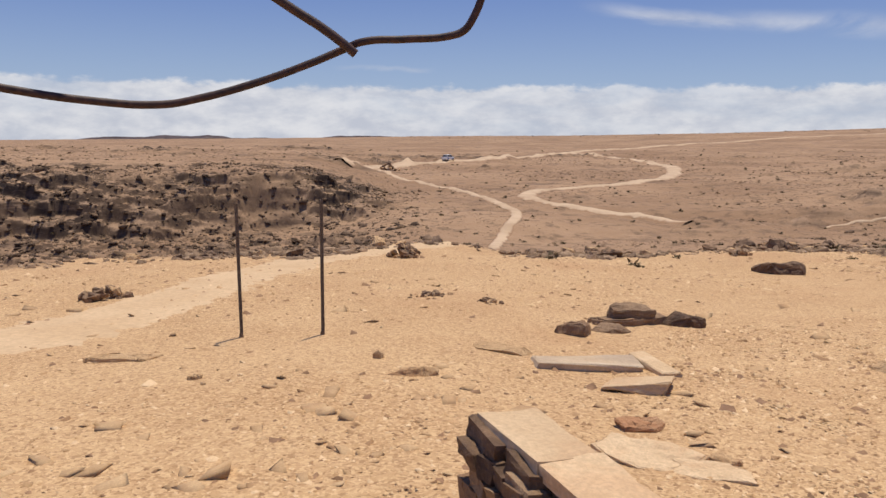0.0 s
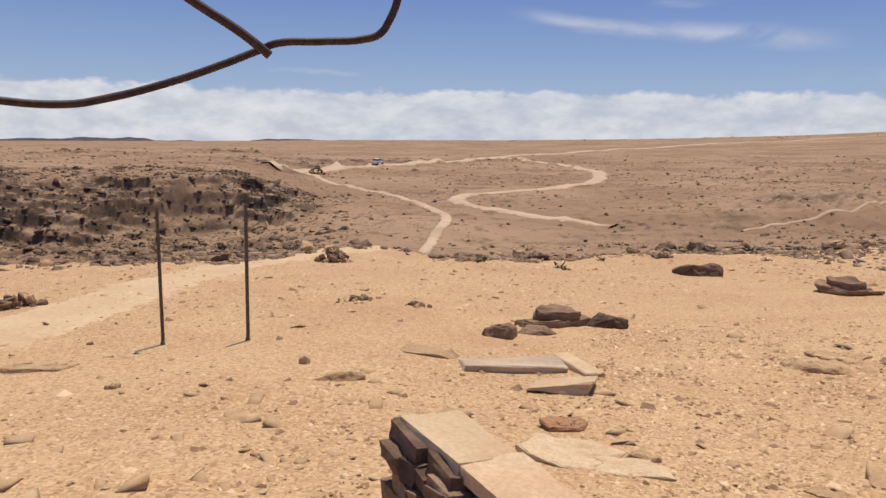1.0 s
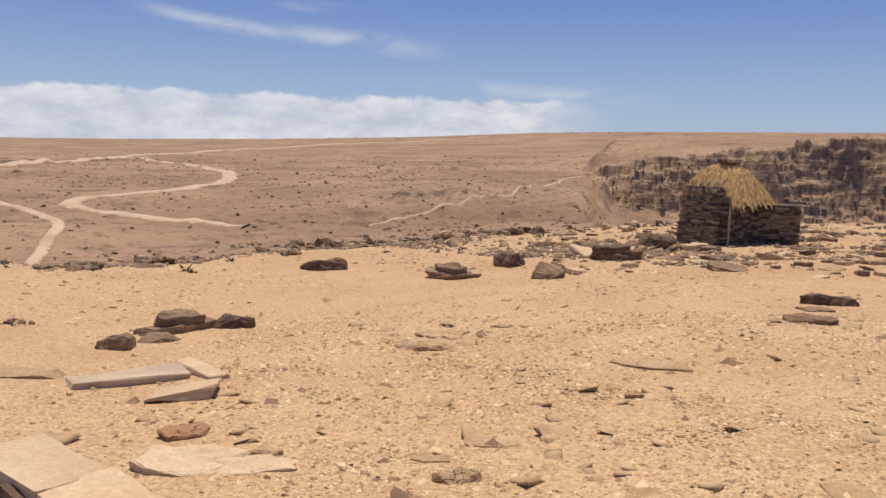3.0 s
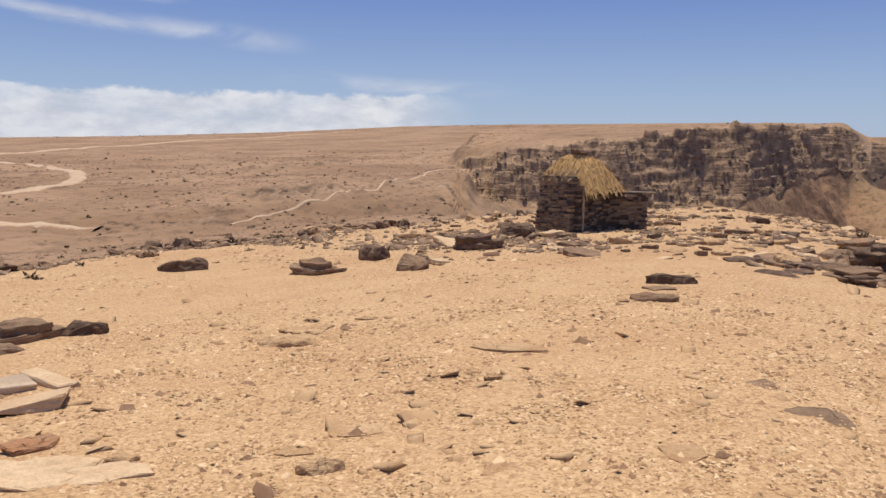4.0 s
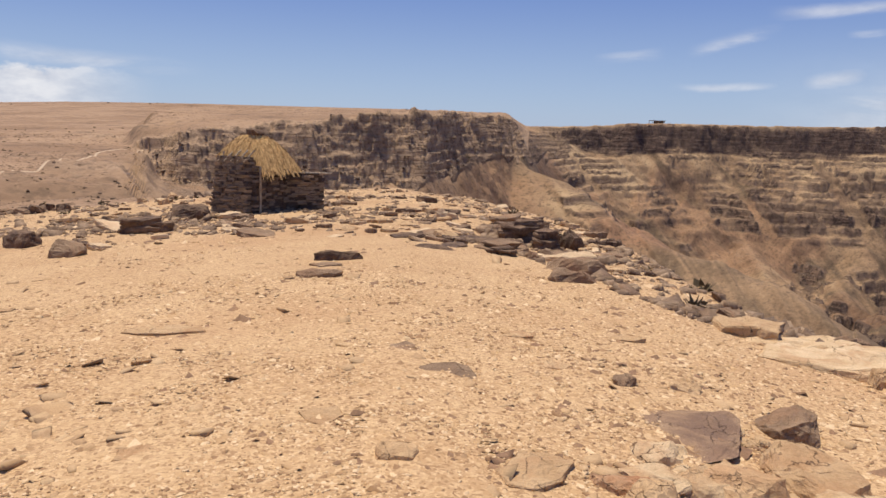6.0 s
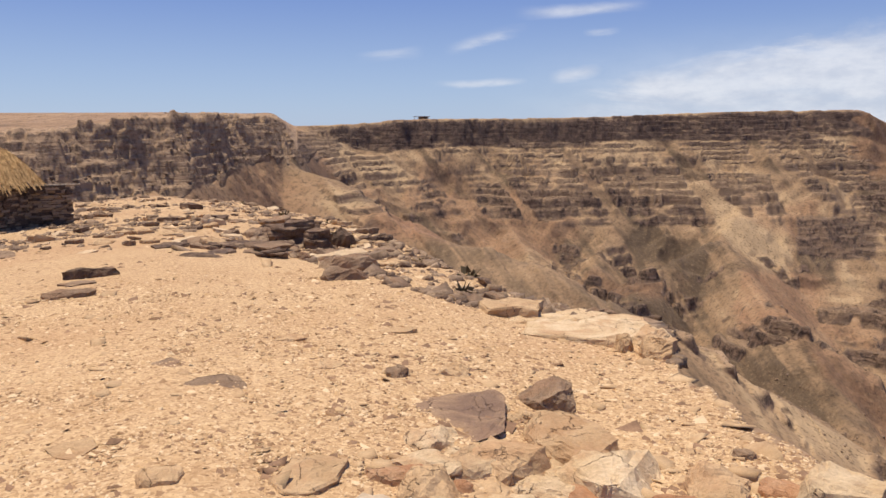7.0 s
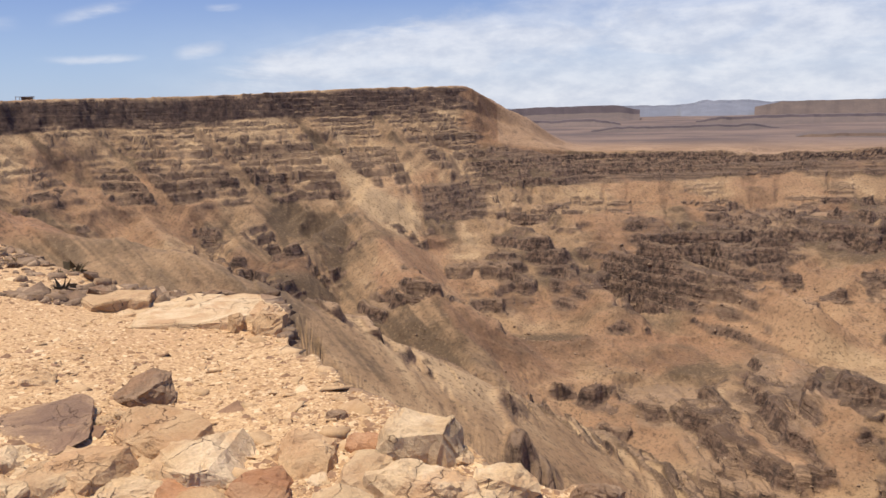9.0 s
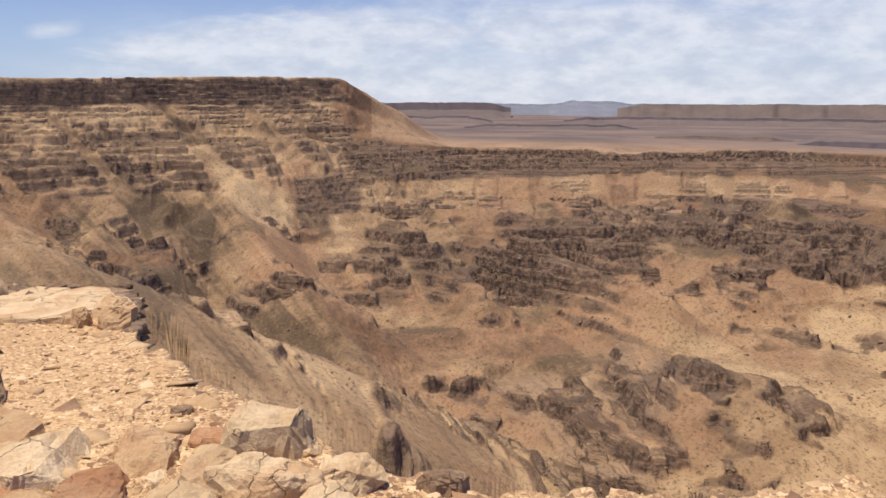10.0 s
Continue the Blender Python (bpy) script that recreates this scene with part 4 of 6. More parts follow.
def build_ground():
    """One sheet from the camera's feet to the horizon: rays of a fan, finer where the land stands up to the eye."""
    inner = np.concatenate([np.arange(-34, 40, 0.14), np.arange(40, 66, 0.105), np.arange(66, 143, 0.088), np.arange(143, 146, 0.2)])
    bear = np.concatenate([np.arange(-140, -34, 3.0), inner, np.arange(146, 220, 3.0)])
    a = bear[:, None]
    rim = rim_radius(bear)
    # on the plateau the rows share out the way to the rim; beyond it they lie closer where the land stands up to the eye
    near_rows, far_rows = 100, 540
    share = np.concatenate([np.linspace(0.05, 0.4, 14), 1 - np.geomspace(0.6, 0.004, near_rows - 15)[1:], [0.999, 1.0]])
    near_r = share * rim[:, None]
    over = np.concatenate([np.geomspace(0.004, 0.5, 60), np.geomspace(0.51, 40, 240)])
    fine_r = np.concatenate([rim[:, None] + over, (rim[:, None] + 40) * (820 / (rim[:, None] + 40)) ** np.linspace(0, 1, 700)[1:], np.broadcast_to(np.concatenate([np.geomspace(820, 1060, 330)[1:], np.geomspace(1060, 4650, 200)[1:]]), (len(rim), 528))], axis=1)
    near_r, fine_r = np.maximum(near_r, 0.2), np.maximum.accumulate(fine_r, axis=1)
    radius = np.concatenate([near_r, fine_r], axis=1)
    field = []
    for start in range(0, len(bear), 200):
        b, q = a[start : start + 200], radius[start : start + 200]
        field.append(land(EYE_XY[0] + q * np.sin(np.radians(b)), EYE_XY[1] + q * np.cos(np.radians(b))))
    fields = [np.concatenate([f[k] for f in field]) for k in range(6)]
    m = near_r.shape[1]
    z = fields[0][:, m:]
    w = np.abs(np.diff(np.arctan2(z - 1.65, fine_r), axis=1)) + 0.035 * np.diff(np.log(fine_r), axis=1)
    rim_z = fields[0][:, m - 1]
    hidden = np.arctan2(z - 1.65, fine_r)[:, 1:] < (np.arctan2(rim_z - 1.65, rim) - 0.02)[:, None]
    w = np.where(hidden & (fine_r[:, 1:] > rim[:, None] + 6), 0.12 * w, w)
    half = 5
    run = np.cumsum(np.concatenate([np.repeat(w[:1], half + 1, 0), w, np.repeat(w[-1:], half, 0)]), axis=0)
    w = (run[2 * half + 1 :] - run[: -2 * half - 1]) / (2 * half + 1)
    arc = np.concatenate([np.zeros((len(bear), 1)), np.cumsum(w, axis=1)], axis=1)
    rows = m + far_rows
    verts = np.empty((len(bear), rows, 3))
    sand, rock, gorge, tone, red = (np.empty((len(bear), rows)) for _ in range(5))
    for i in range(len(bear)):
        r = np.concatenate([near_r[i], np.interp(np.linspace(0, arc[i, -1], far_rows + 1)[1:], arc[i], fine_r[i])])
        verts[i, :, 0] = EYE_XY[0] + r * math.sin(radians(bear[i]))
        verts[i, :, 1] = EYE_XY[1] + r * math.cos(radians(bear[i]))
        verts[i, :, 2] = np.interp(r, radius[i], fields[0][i])
        for target, k in ((sand, 1), (rock, 2), (gorge, 3), (tone, 4), (red, 5)):
            target[i] = np.interp(r, radius[i], fields[k][i])
    cols = len(bear)
    ii, jj = np.meshgrid(np.arange(cols), np.arange(rows - 1), indexing="ij")
    nx = (ii + 1) % cols
    quads = np.stack([ii * rows + jj, ii * rows + jj + 1, nx * rows + jj + 1, nx * rows + jj], -1).reshape(-1, 4)
    # a cap under the camera's feet
    middle = cols * rows
    cap = np.stack([np.full(cols, middle), np.arange(cols) * rows, ((np.arange(cols) + 1) % cols) * rows], -1)
    points = np.concatenate([verts.reshape(-1, 3), [[*EYE_XY, verts[:, 0, 2].mean()]]])
    me = bpy.data.meshes.new("ground")
    me.vertices.add(len(points))
    me.vertices.foreach_set("co", points.ravel())
    me.loops.add(quads.size + cap.size)
    me.loops.foreach_set("vertex_index", np.concatenate([quads.ravel(), cap.ravel()]))
    me.polygons.add(len(quads) + len(cap))
    me.polygons.foreach_set("loop_start", np.concatenate([np.arange(len(quads)) * 4, quads.size + np.arange(len(cap)) * 3]))
    me.update(calc_edges=True)
    for name, values in (("sand", np.append(sand.ravel(), 1)), ("rock", np.append(rock.ravel(), 0)), ("gorge", np.append(gorge.ravel(), 0)), ("tone", np.append(tone.ravel(), 0.5)), ("red", np.append(red.ravel(), 0))):
        me.attributes.new(name, "FLOAT", "POINT").data.foreach_set("value", values.astype(np.float32))
    me.materials.append(GROUND)
    me.validate()
    return tagged(new("ground", me), "pale stony desert plateau breaking off into a brown layered canyon", "ground", kind="structure")


build_ground()


# ---- helpers for things ----
def height_at(x, y):
    return float(land(np.array([x]), np.array([y]))[0][0])


def mesh_of(name, bm, mat, smooth_faces=False):
    me = bpy.data.meshes.new(name)
    bm.to_mesh(me)
    bm.free()
    me.materials.append(mat)
    if smooth_faces:
        me.polygons.foreach_set("use_smooth", [True] * len(me.polygons))
    return me


def part(name, bm, mat, parent, label=""):
    """One mesh object under a thing or under a part."""
    ob = new(name, mesh_of(name, bm, mat))
    ob.parent = parent
    return tagged(ob, label)


def empty(name, m, label, category, group=""):
    ob = new(name)
    ob.empty_display_size = 0.2
    ob.matrix_world = m
    return tagged(ob, label, category, group)


def box(bm, cx, cy, cz, sx, sy, sz, m=None, jit=0.0, rng=None):
    """An upright box, its corners a little off where jit is given."""
    verts = []
    for dx, dy, dz in ((-1, -1, -1), (1, -1, -1), (1, 1, -1), (-1, 1, -1), (-1, -1, 1), (1, -1, 1), (1, 1, 1), (-1, 1, 1)):
        v = Vector((cx + dx * sx / 2, cy + dy * sy / 2, cz + dz * sz / 2))
        if jit:
            v += Vector((rng.uniform(-jit, jit) for _ in range(3)))
        verts.append(bm.verts.new(m @ v if m else v))
    for f in ((3, 2, 1, 0), (4, 5, 6, 7), (0, 1, 5, 4), (1, 2, 6, 5), (2, 3, 7, 6), (3, 0, 4, 7)):
        bm.faces.new([verts[i] for i in f])


def hull(rng, sx, sy, sz, count=18, flat=0.55):
    """An angular lump of rock, flattish above, that reaches a little under its base."""
    bm = bmesh.new()
    for _ in range(count):
        u, v = rng.uniform(0, 2 * math.pi), rng.uniform(-1, 1)
        c = math.sqrt(1 - v * v)
        x, y, z = c * math.cos(u), c * math.sin(u), v
        k = max(abs(x), abs(y), abs(z)) ** 0.4 / rng.uniform(0.82, 1.06)
        z = max(-0.6, min(flat + rng.uniform(-0.08, 0.08), z / k))
        bm.verts.new((x / k * sx / 2, y / k * sy / 2, (z + 0.2) / (flat + 0.2) * sz))
    made = bmesh.ops.convex_hull(bm, input=bm.verts)
    bmesh.ops.delete(bm, geom=list({g for g in made["geom_interior"] + made["geom_unused"] if isinstance(g, bmesh.types.BMVert)}), context="VERTS")
    return bm


def broken(bm, rng, cuts=2, amount=0.03):
    """Weathered faces: finer facets, pushed in and out by rough noise."""
    bmesh.ops.triangulate(bm, faces=bm.faces[:])
    bmesh.ops.subdivide_edges(bm, edges=bm.edges[:], cuts=cuts, use_grid_fill=True)
    bm.normal_update()
    shift = Vector((rng.uniform(0, 50), rng.uniform(0, 50), rng.uniform(0, 50)))
    for v in bm.verts:
        q = v.co / (amount * 9) + shift
        v.co += v.normal * amount * (1.3 * noise.noise(q * 0.4) + 1.6 * noise.noise(q) + 0.9 * noise.noise(q * 2.7) + rng.uniform(-0.25, 0.25))
    return bm


def slab(rng, sx, sy, thick, corners=8):
    """A flat flagstone with an uneven outline and a broken, undercut edge."""
    bm = bmesh.new()
    rings = []
    turn = rng.uniform(0, 6.28)
    shape = [(turn + 6.283 * (i + rng.uniform(-0.3, 0.3)) / corners, rng.uniform(0.62, 1.1)) for i in range(corners)]
    for level, shrink in ((-0.8, 0.86), (0.35, 1.0), (0.9, 0.985), (1.0, 0.93)):
        ring = []
        for angle, far in shape:
            c, s = math.cos(angle), math.sin(angle)
            k = max(abs(c), abs(s)) ** 0.6
            ring.append(bm.verts.new((c / k * far * shrink * sx / 2 + rng.uniform(-0.01, 0.01), s / k * far * shrink * sy / 2 + rng.uniform(-0.01, 0.01), level * thick + rng.uniform(-0.06, 0.06) * thick)))
        rings.append(ring)
    for low, high in zip(rings, rings[1:]):
        for i in range(corners):
            bm.faces.new((low[i], low[(i + 1) % corners], high[(i + 1) % corners], high[i]))
    top = bm.verts.new((0, 0, thick * rng.uniform(0.95, 1.08)))
    for i in range(corners):
        bm.faces.new((rings[-1][i], rings[-1][(i + 1) % corners], top))
    bm.faces.new(rings[0][::-1])
    return bm


def lumps(name, places, sizes, seed, mat, label, category, flat=0.6):
    """Many small angular stones in one mesh: places (n, 3), sizes (n,)."""
    rng = np.random.default_rng(seed)
    count = len(places)
    corner = np.array([(-1, -1, -1), (1, -1, -1), (1, 1, -1), (-1, 1, -1), (-1, -1, 1), (1, -1, 1), (1, 1, 1), (-1, 1, 1)], float)
    pts = corner[None] * rng.uniform(0.45, 1.0, (count, 8, 3))
    pts[:, 4:, :2] *= rng.uniform(0.45, 0.95, (count, 1, 1))
    pts *= np.stack([rng.uniform(0.7, 1.3, count), rng.uniform(0.5, 1.0, count), flat * rng.uniform(0.5, 1.2, count)], -1)[:, None] * (sizes[:, None, None] / 2)
    tx, ty, tz = rng.normal(0, 0.22, count), rng.normal(0, 0.22, count), rng.uniform(0, 6.283, count)
    pts[..., 2] += pts[..., 0] * tx[:, None] + pts[..., 1] * ty[:, None]
    c, s = np.cos(tz)[:, None], np.sin(tz)[:, None]
    x, y = pts[..., 0] * c - pts[..., 1] * s, pts[..., 0] * s + pts[..., 1] * c
    pts = np.stack([x, y, pts[..., 2]], -1) + places[:, None]
    faces = np.array([(3, 2, 1, 0), (4, 5, 6, 7), (0, 1, 5, 4), (1, 2, 6, 5), (2, 3, 7, 6), (3, 0, 4, 7)])
    loops = (np.arange(count)[:, None, None] * 8 + faces[None]).reshape(-1)
    me = bpy.data.meshes.new(name)
    me.vertices.add(count * 8)
    me.vertices.foreach_set("co", pts.ravel())
    me.loops.add(len(loops))
    me.loops.foreach_set("vertex_index", loops)
    me.polygons.add(len(loops) // 4)
    me.polygons.foreach_set("loop_start", np.arange(0, len(loops), 4))
    me.update(calc_edges=True)
    me.materials.append(mat)
    return tagged(new(name, me), label, category, kind="stuff")


def spread(rng, count, a0, a1, near, far, keep=None):
    """Places on the land between two bearings, at distances near(a) to far(a)."""
    a = rng.uniform(a0, a1, count)
    lo, hi = near(a), far(a)
    r = lo * (hi / lo) ** rng.uniform(0, 1, count)
    x, y = EYE_XY[0] + r * np.sin(np.radians(a)), EYE_XY[1] + r * np.cos(np.radians(a))
    z, sand, rock, gorge, tone, red = land(x, y)
    ok = np.ones(count, bool) if keep is None else keep(x, y, z, rock, gorge, rng)
    return np.stack([x, y, z], -1)[ok], r[ok]


def chips(name, places, sizes, seed, mat, label, category):
    """Very many flat chips that lie on the ground, four sloping faces each."""
    rng = np.random.default_rng(seed)
    count = len(places)
    u = rng.uniform(0, 6.283, count)[:, None] + np.array([0, 1.57, 3.14, 4.71]) + rng.uniform(-0.5, 0.5, (count, 4))
    far = rng.uniform(0.55, 1.1, (count, 4)) * sizes[:, None] / 2
    foot = np.stack([far * np.cos(u), far * np.sin(u), np.tile(-0.06 * sizes[:, None], (1, 4)) + rng.uniform(-0.03, 0.1, (count, 4)) * sizes[:, None]], -1)
    off = rng.uniform(-0.36, 0.36, (count, 2)) * sizes[:, None]
    head = np.concatenate([off, (rng.uniform(0.1, 0.28, count) * sizes)[:, None]], -1)
    pts = np.concatenate([foot, head[:, None]], 1) + places[:, None]
    tris = np.array([(0, 1, 4), (1, 2, 4), (2, 3, 4), (3, 0, 4)])
    loops = (np.arange(count)[:, None, None] * 5 + tris[None]).reshape(-1)
    me = bpy.data.meshes.new(name)
    me.vertices.add(count * 5)
    me.vertices.foreach_set("co", pts.ravel())
    me.loops.add(len(loops))
    me.loops.foreach_set("vertex_index", loops)
    me.polygons.add(len(loops) // 3)
    me.polygons.foreach_set("loop_start", np.arange(0, len(loops), 3))
    me.update(calc_edges=True)
    me.materials.append(mat)
    return tagged(new(name, me), label, category, kind="stuff")


# ---- loose stone on the ground ----
grit = np.random.default_rng(4)
def stony_share(x, y, z, rock, gorge, g):
    return g.uniform(0, 1, len(x)) < tab(bearing(x, y), (-34, 0.3, 10, 0.55, 30, 0.85, 50, 1.0)) * (0.55 + 0.6 * fbm(x * 0.4, y * 0.4, 3, 19))


pts, r = spread(grit, 170000, -34, 146, lambda a: np.full_like(a, 2.3), lambda a: 0.995 * rim_radius(a), stony_share)
sizes = np.clip(grit.lognormal(-3.65, 0.5, len(pts)) * (0.65 + 0.07 * r), 0.012, 0.26)
chips("gravel", pts, sizes, 5, GRAVEL, "pale angular gravel strewn over the sandy plateau", "gravel")
pts, r = spread(grit, 52000, 12, 112, lambda a: np.full_like(a, 2.4), lambda a: np.minimum(0.99 * rim_radius(a), 11))
chips("fine_gravel", pts, np.clip(grit.lognormal(-3.75, 0.45, len(pts)) * (0.7 + 0.08 * r), 0.012, 0.12), 25, GRAVEL, "fine tan and pale gravel covering the sand", "gravel")
pts, r = spread(grit, 1500, -34, 100, lambda a: np.full_like(a, 3.0), lambda a: 0.99 * rim_radius(a), lambda x, y, z, rock, gorge, g: fbm(x * 0.5, y * 0.5, 2, 15) > 0.0)
lumps("stone_flakes", pts, np.clip(grit.lognormal(-2.1, 0.45, len(pts)), 0.06, 0.4), 6, TAN_FLAKES, "flat tan stone flakes lying on the plateau", "stones", 0.2)


pts, r = spread(grit, 12000, -34, 146, lambda a: np.full_like(a, 2.6), lambda a: 0.99 * rim_radius(a), stony_share)
chips("brown_flakes", pts, np.clip(grit.lognormal(-3.0, 0.5, len(pts)) * (0.7 + 0.05 * r), 0.02, 0.3), 16, BROWN_CHIPS, "brown stone flakes among the pale gravel", "stones")
pts, r = spread(grit, 16000, -140, 220, lambda a: np.full_like(a, 0.5), lambda a: np.minimum(0.99 * rim_radius(a), 9))
chips("gravel_underfoot", pts, np.clip(grit.lognormal(-3.4, 0.5, len(pts)), 0.01, 0.12), 17, GRAVEL, "pale gravel round the viewpoint", "gravel")


pts, r = spread(grit, 45000, -34, 44, lambda a: rim_radius(a) + 3, lambda a: np.full_like(a, 330), lambda x, y, z, rock, gorge, g: fbm(x / 22, y / 22, 3, 18) + 0.25 * g.normal(0, 1, len(x)) > -0.05)
chips("plain_stones", pts, np.clip(grit.lognormal(-5.9, 0.45, len(pts)) * r, 0.05, 1.6), 18, PLAIN_STONES, "brown stones and tufts covering the plain", "stones")


def rim_density(x, y, z, rock, gorge, g):
    a = bearing(x, y)
    chance = tab(a, (-34, 0.3, -8, 0.4, -4, 0.12, 0, 0.2, 5, 0.9, 30, 1.0, 42, 1.0, 60, 1.0, 80, 0.8, 94, 0.4))
    return g.uniform(0, 1, len(x)) < chance * (0.12 + 0.9 * (fbm(x * 0.3, y * 0.3, 3, 16) > 0.0))


pts, r = spread(grit, 17000, -34, 94, lambda a: rim_radius(a) * tab(a, (-34, 0.95, 24, 0.93, 34, 0.6, 45, 0.5, 62, 0.42, 74, 0.6, 84, 0.88)), lambda a: 1.02 * rim_radius(a), rim_density)
lumps("rim_rubble", pts, np.clip(grit.lognormal(-1.95, 0.5, len(pts)), 0.05, 0.6), 7, RUBBLE, "dark and tan broken stones along the plateau's rim", "rubble", 0.5)
pts, r = spread(grit, 11000, -34, -3, lambda a: np.full_like(a, 66), lambda a: np.full_like(a, 125), lambda x, y, z, rock, gorge, g: g.uniform(0, 1, len(x)) < 0.12 + 0.9 * rock)
lumps("ravine_boulders", pts, np.clip(grit.lognormal(-0.95, 0.5, len(pts)), 0.2, 1.6), 8, CRAG, "dark boulders tumbled over the ravine's far slope", "boulders", 0.4)
pts, r = spread(grit, 2600, 4, 42, lambda a: rim_radius(a) + 1.5, lambda a: tab(a, (4, 48, 20, 60, 30, 105, 42, 112)), lambda x, y, z, rock, gorge, g: g.uniform(0, 1, len(x)) < 0.3 + 0.7 * rock)
lumps("bench_boulders", pts, np.clip(grit.lognormal(-0.95, 0.5, len(pts)), 0.15, 1.6), 9, CRAG, "brown boulders on the rocky bench below the plateau", "boulders", 0.5)
pts, r = spread(grit, 2200, 40.5, 66, lambda a: head_radius(a) * 0.88, lambda a: head_radius(a) * 0.975, lambda x, y, z, rock, gorge, g: g.uniform(0, 1, len(x)) < rock)
lumps("headland_blocks", pts, np.clip(grit.lognormal(-0.5, 0.5, len(pts)), 0.3, 1.8) * (r / 230), 10, HEAD_ROCK, "dark blocks jutting from the headland's cliff", "boulders", 0.5)
pts, r = spread(grit, 7000, 84, 146, lambda a: np.full_like(a, 130), lambda a: np.full_like(a, 640.0), lambda x, y, z, rock, gorge, g: g.uniform(0, 1, len(x)) < 0.05 + 0.95 * (rock > 0.5))
lumps("canyon_blocks", pts, np.clip(grit.lognormal(-6.0, 0.5, len(pts)), 0.001, 0.007) * r, 11, HEAD_ROCK, "brown ledge blocks scattered down the canyon's slopes", "boulders", 0.6)

pts, r = spread(grit, 12000, 100, 146, lambda a: np.full_like(a, 230), lambda a: np.full_like(a, 620.0), lambda x, y, z, rock, gorge, g: fbm(x / 26, y / 26, 4, 97) + 0.12 * g.normal(0, 1, len(x)) > 0.5)
lumps("outcrop_blocks", pts, np.clip(grit.lognormal(-6.1, 0.5, len(pts)), 0.001, 0.006) * r, 12, RUBBLE, "brown broken blocks of rock in clusters on the canyon's slopes", "boulders", 0.7)

# ---- rocks that stand out ----
def rock(name, spec, mat, label, seed, kind="hull", category="rock", group=""):
    """One rock: place, width, depth, height, turn in degrees; sunk a little into the ground."""
    x, y, w, d, h, turn = spec
    rng = random.Random(seed)
    if kind == "slab":
        bm = broken(slab(rng, w, d, h, 9), rng, 3, min(h * 0.2, 0.03))
    elif kind == "block":
        bm = bmesh.new()
        box(bm, 0, 0, 0.5 * h, w, d, h, None, min(w, d) * 0.13, rng)
        bmesh.ops.bevel(bm, geom=bm.edges[:], offset=0.012, segments=1, affect="EDGES")
        bm = broken(bm, rng, 3, 0.011)
    else:
        bm = hull(rng, w * 1.2, d * 1.2, h * 1.45, 26)
        bmesh.ops.triangulate(bm, faces=bm.faces[:])
        bmesh.ops.subdivide_edges(bm, edges=bm.edges[:], cuts=1, use_grid_fill=True)
        bmesh.ops.smooth_vert(bm, verts=bm.verts[:], factor=0.2, use_axis_x=True, use_axis_y=True, use_axis_z=True)
        bm = broken(bm, rng, 2, min(w, d, h) * 0.2)
    ob = new(name, mesh_of(name, bm, mat))
    tilt = {"slab": 4, "block": 1.5}.get(kind, 0)
    ob.matrix_world = pose(x, y, height_at(x, y) - 0.01 - {"slab": 0.3, "boulder": 0.5, "block": 0.25}.get(kind, 0.38) * h, rng.uniform(-tilt, tilt), rng.uniform(-tilt, tilt), turn + rng.uniform(-12, 12))
    return tagged(ob, label, category, group)


def layered(name, spec, mat, label, seed, layers=4, category="boulder", group=""):
    """A weathered outcrop of flat beds that lie on one another, each a little out of line."""
    x, y, w, d, h, turn = spec
    rng = random.Random(seed)
    base = empty(name, pose(x, y, height_at(x, y) - 0.02, 0, 0, turn), label, category, group)
    z = -0.1 * h
    for k in range(layers):
        thick = 1.15 * h / layers * rng.uniform(0.6, 1.4)
        size = 1.0 - 0.07 * k + rng.uniform(-0.15, 0.12)
        bm = broken(slab(rng, w * size, d * size, thick, 8), rng, 3, thick * 0.24)
        ob = part("bed", bm, mat, base)
        ob.matrix_local = pose(rng.uniform(-0.09, 0.09) * w, rng.uniform(-0.09, 0.09) * d, z, rng.uniform(-5, 5), rng.uniform(-5, 5), rng.uniform(-20, 20))
        z += thick * 0.85
    return base


rock("boulder", (6.51, -0.31, 0.44, 0.47, 0.18, -84), BROWN_STONE, "dark brown cracked rock beside a pale boulder", 21, "boulder")
rock("boulder", (5.50, -0.53, 0.48, 0.81, 0.135, -75), PALE_STONE, "pale boulder with a rusty orange foot, half buried", 22, "boulder")
rock("boulder", (5.00, -0.19, 0.48, 0.51, 0.126, -80), PALE_STONE, "tan half-buried boulder with a dark underside", 23, "boulder")
rock("boulder", (5.00, -0.86, 0.63, 0.63, 0.153, -88), CREAM_STONE, "large cream boulder set in gravel", 24, "boulder")
rock("flat_rock", (5.75, 0.31, 0.84, 0.94, 0.04, -78), STAINED_STONE, "flat dark-stained rock level with the gravel", 25, "boulder")
rock("boulder", (4.90, -1.34, 0.32, 0.53, 0.126, -95), PALE_STONE, "orange-tan angular rock near the rim", 26, "boulder")
rock("boulder", (4.88, -1.99, 0.46, 0.39, 0.18, -104), CREAM_STONE, "whitish pointed boulder standing near the rim", 27)
rock("boulder", (4.50, -1.10, 0.33, 0.44, 0.09, -90), RED_STONE, "low reddish rock wedged between pale boulders", 28, "boulder")
rock("flat_rock", (4.38, 0.76, 0.44, 0.56, 0.054, -66), PALE_STONE, "flat tan flagstone with dark stains", 29, "slab")
rock("flat_rock", (4.05, 0.23, 0.44, 0.42, 0.072, -60), GREY_SLAB, "pale grey flagstone lying in gravel", 30, "slab")
rock("rock", (4.11, 1.47, 0.23, 0.22, 0.045, -56), PALE_STONE, "grey angular rock with a pointed corner", 31)
rock("rock", (6.90, 0.51, 0.26, 0.24, 0.072, -78), PALE_STONE, "small tan rock with a dark face", 32, "boulder")
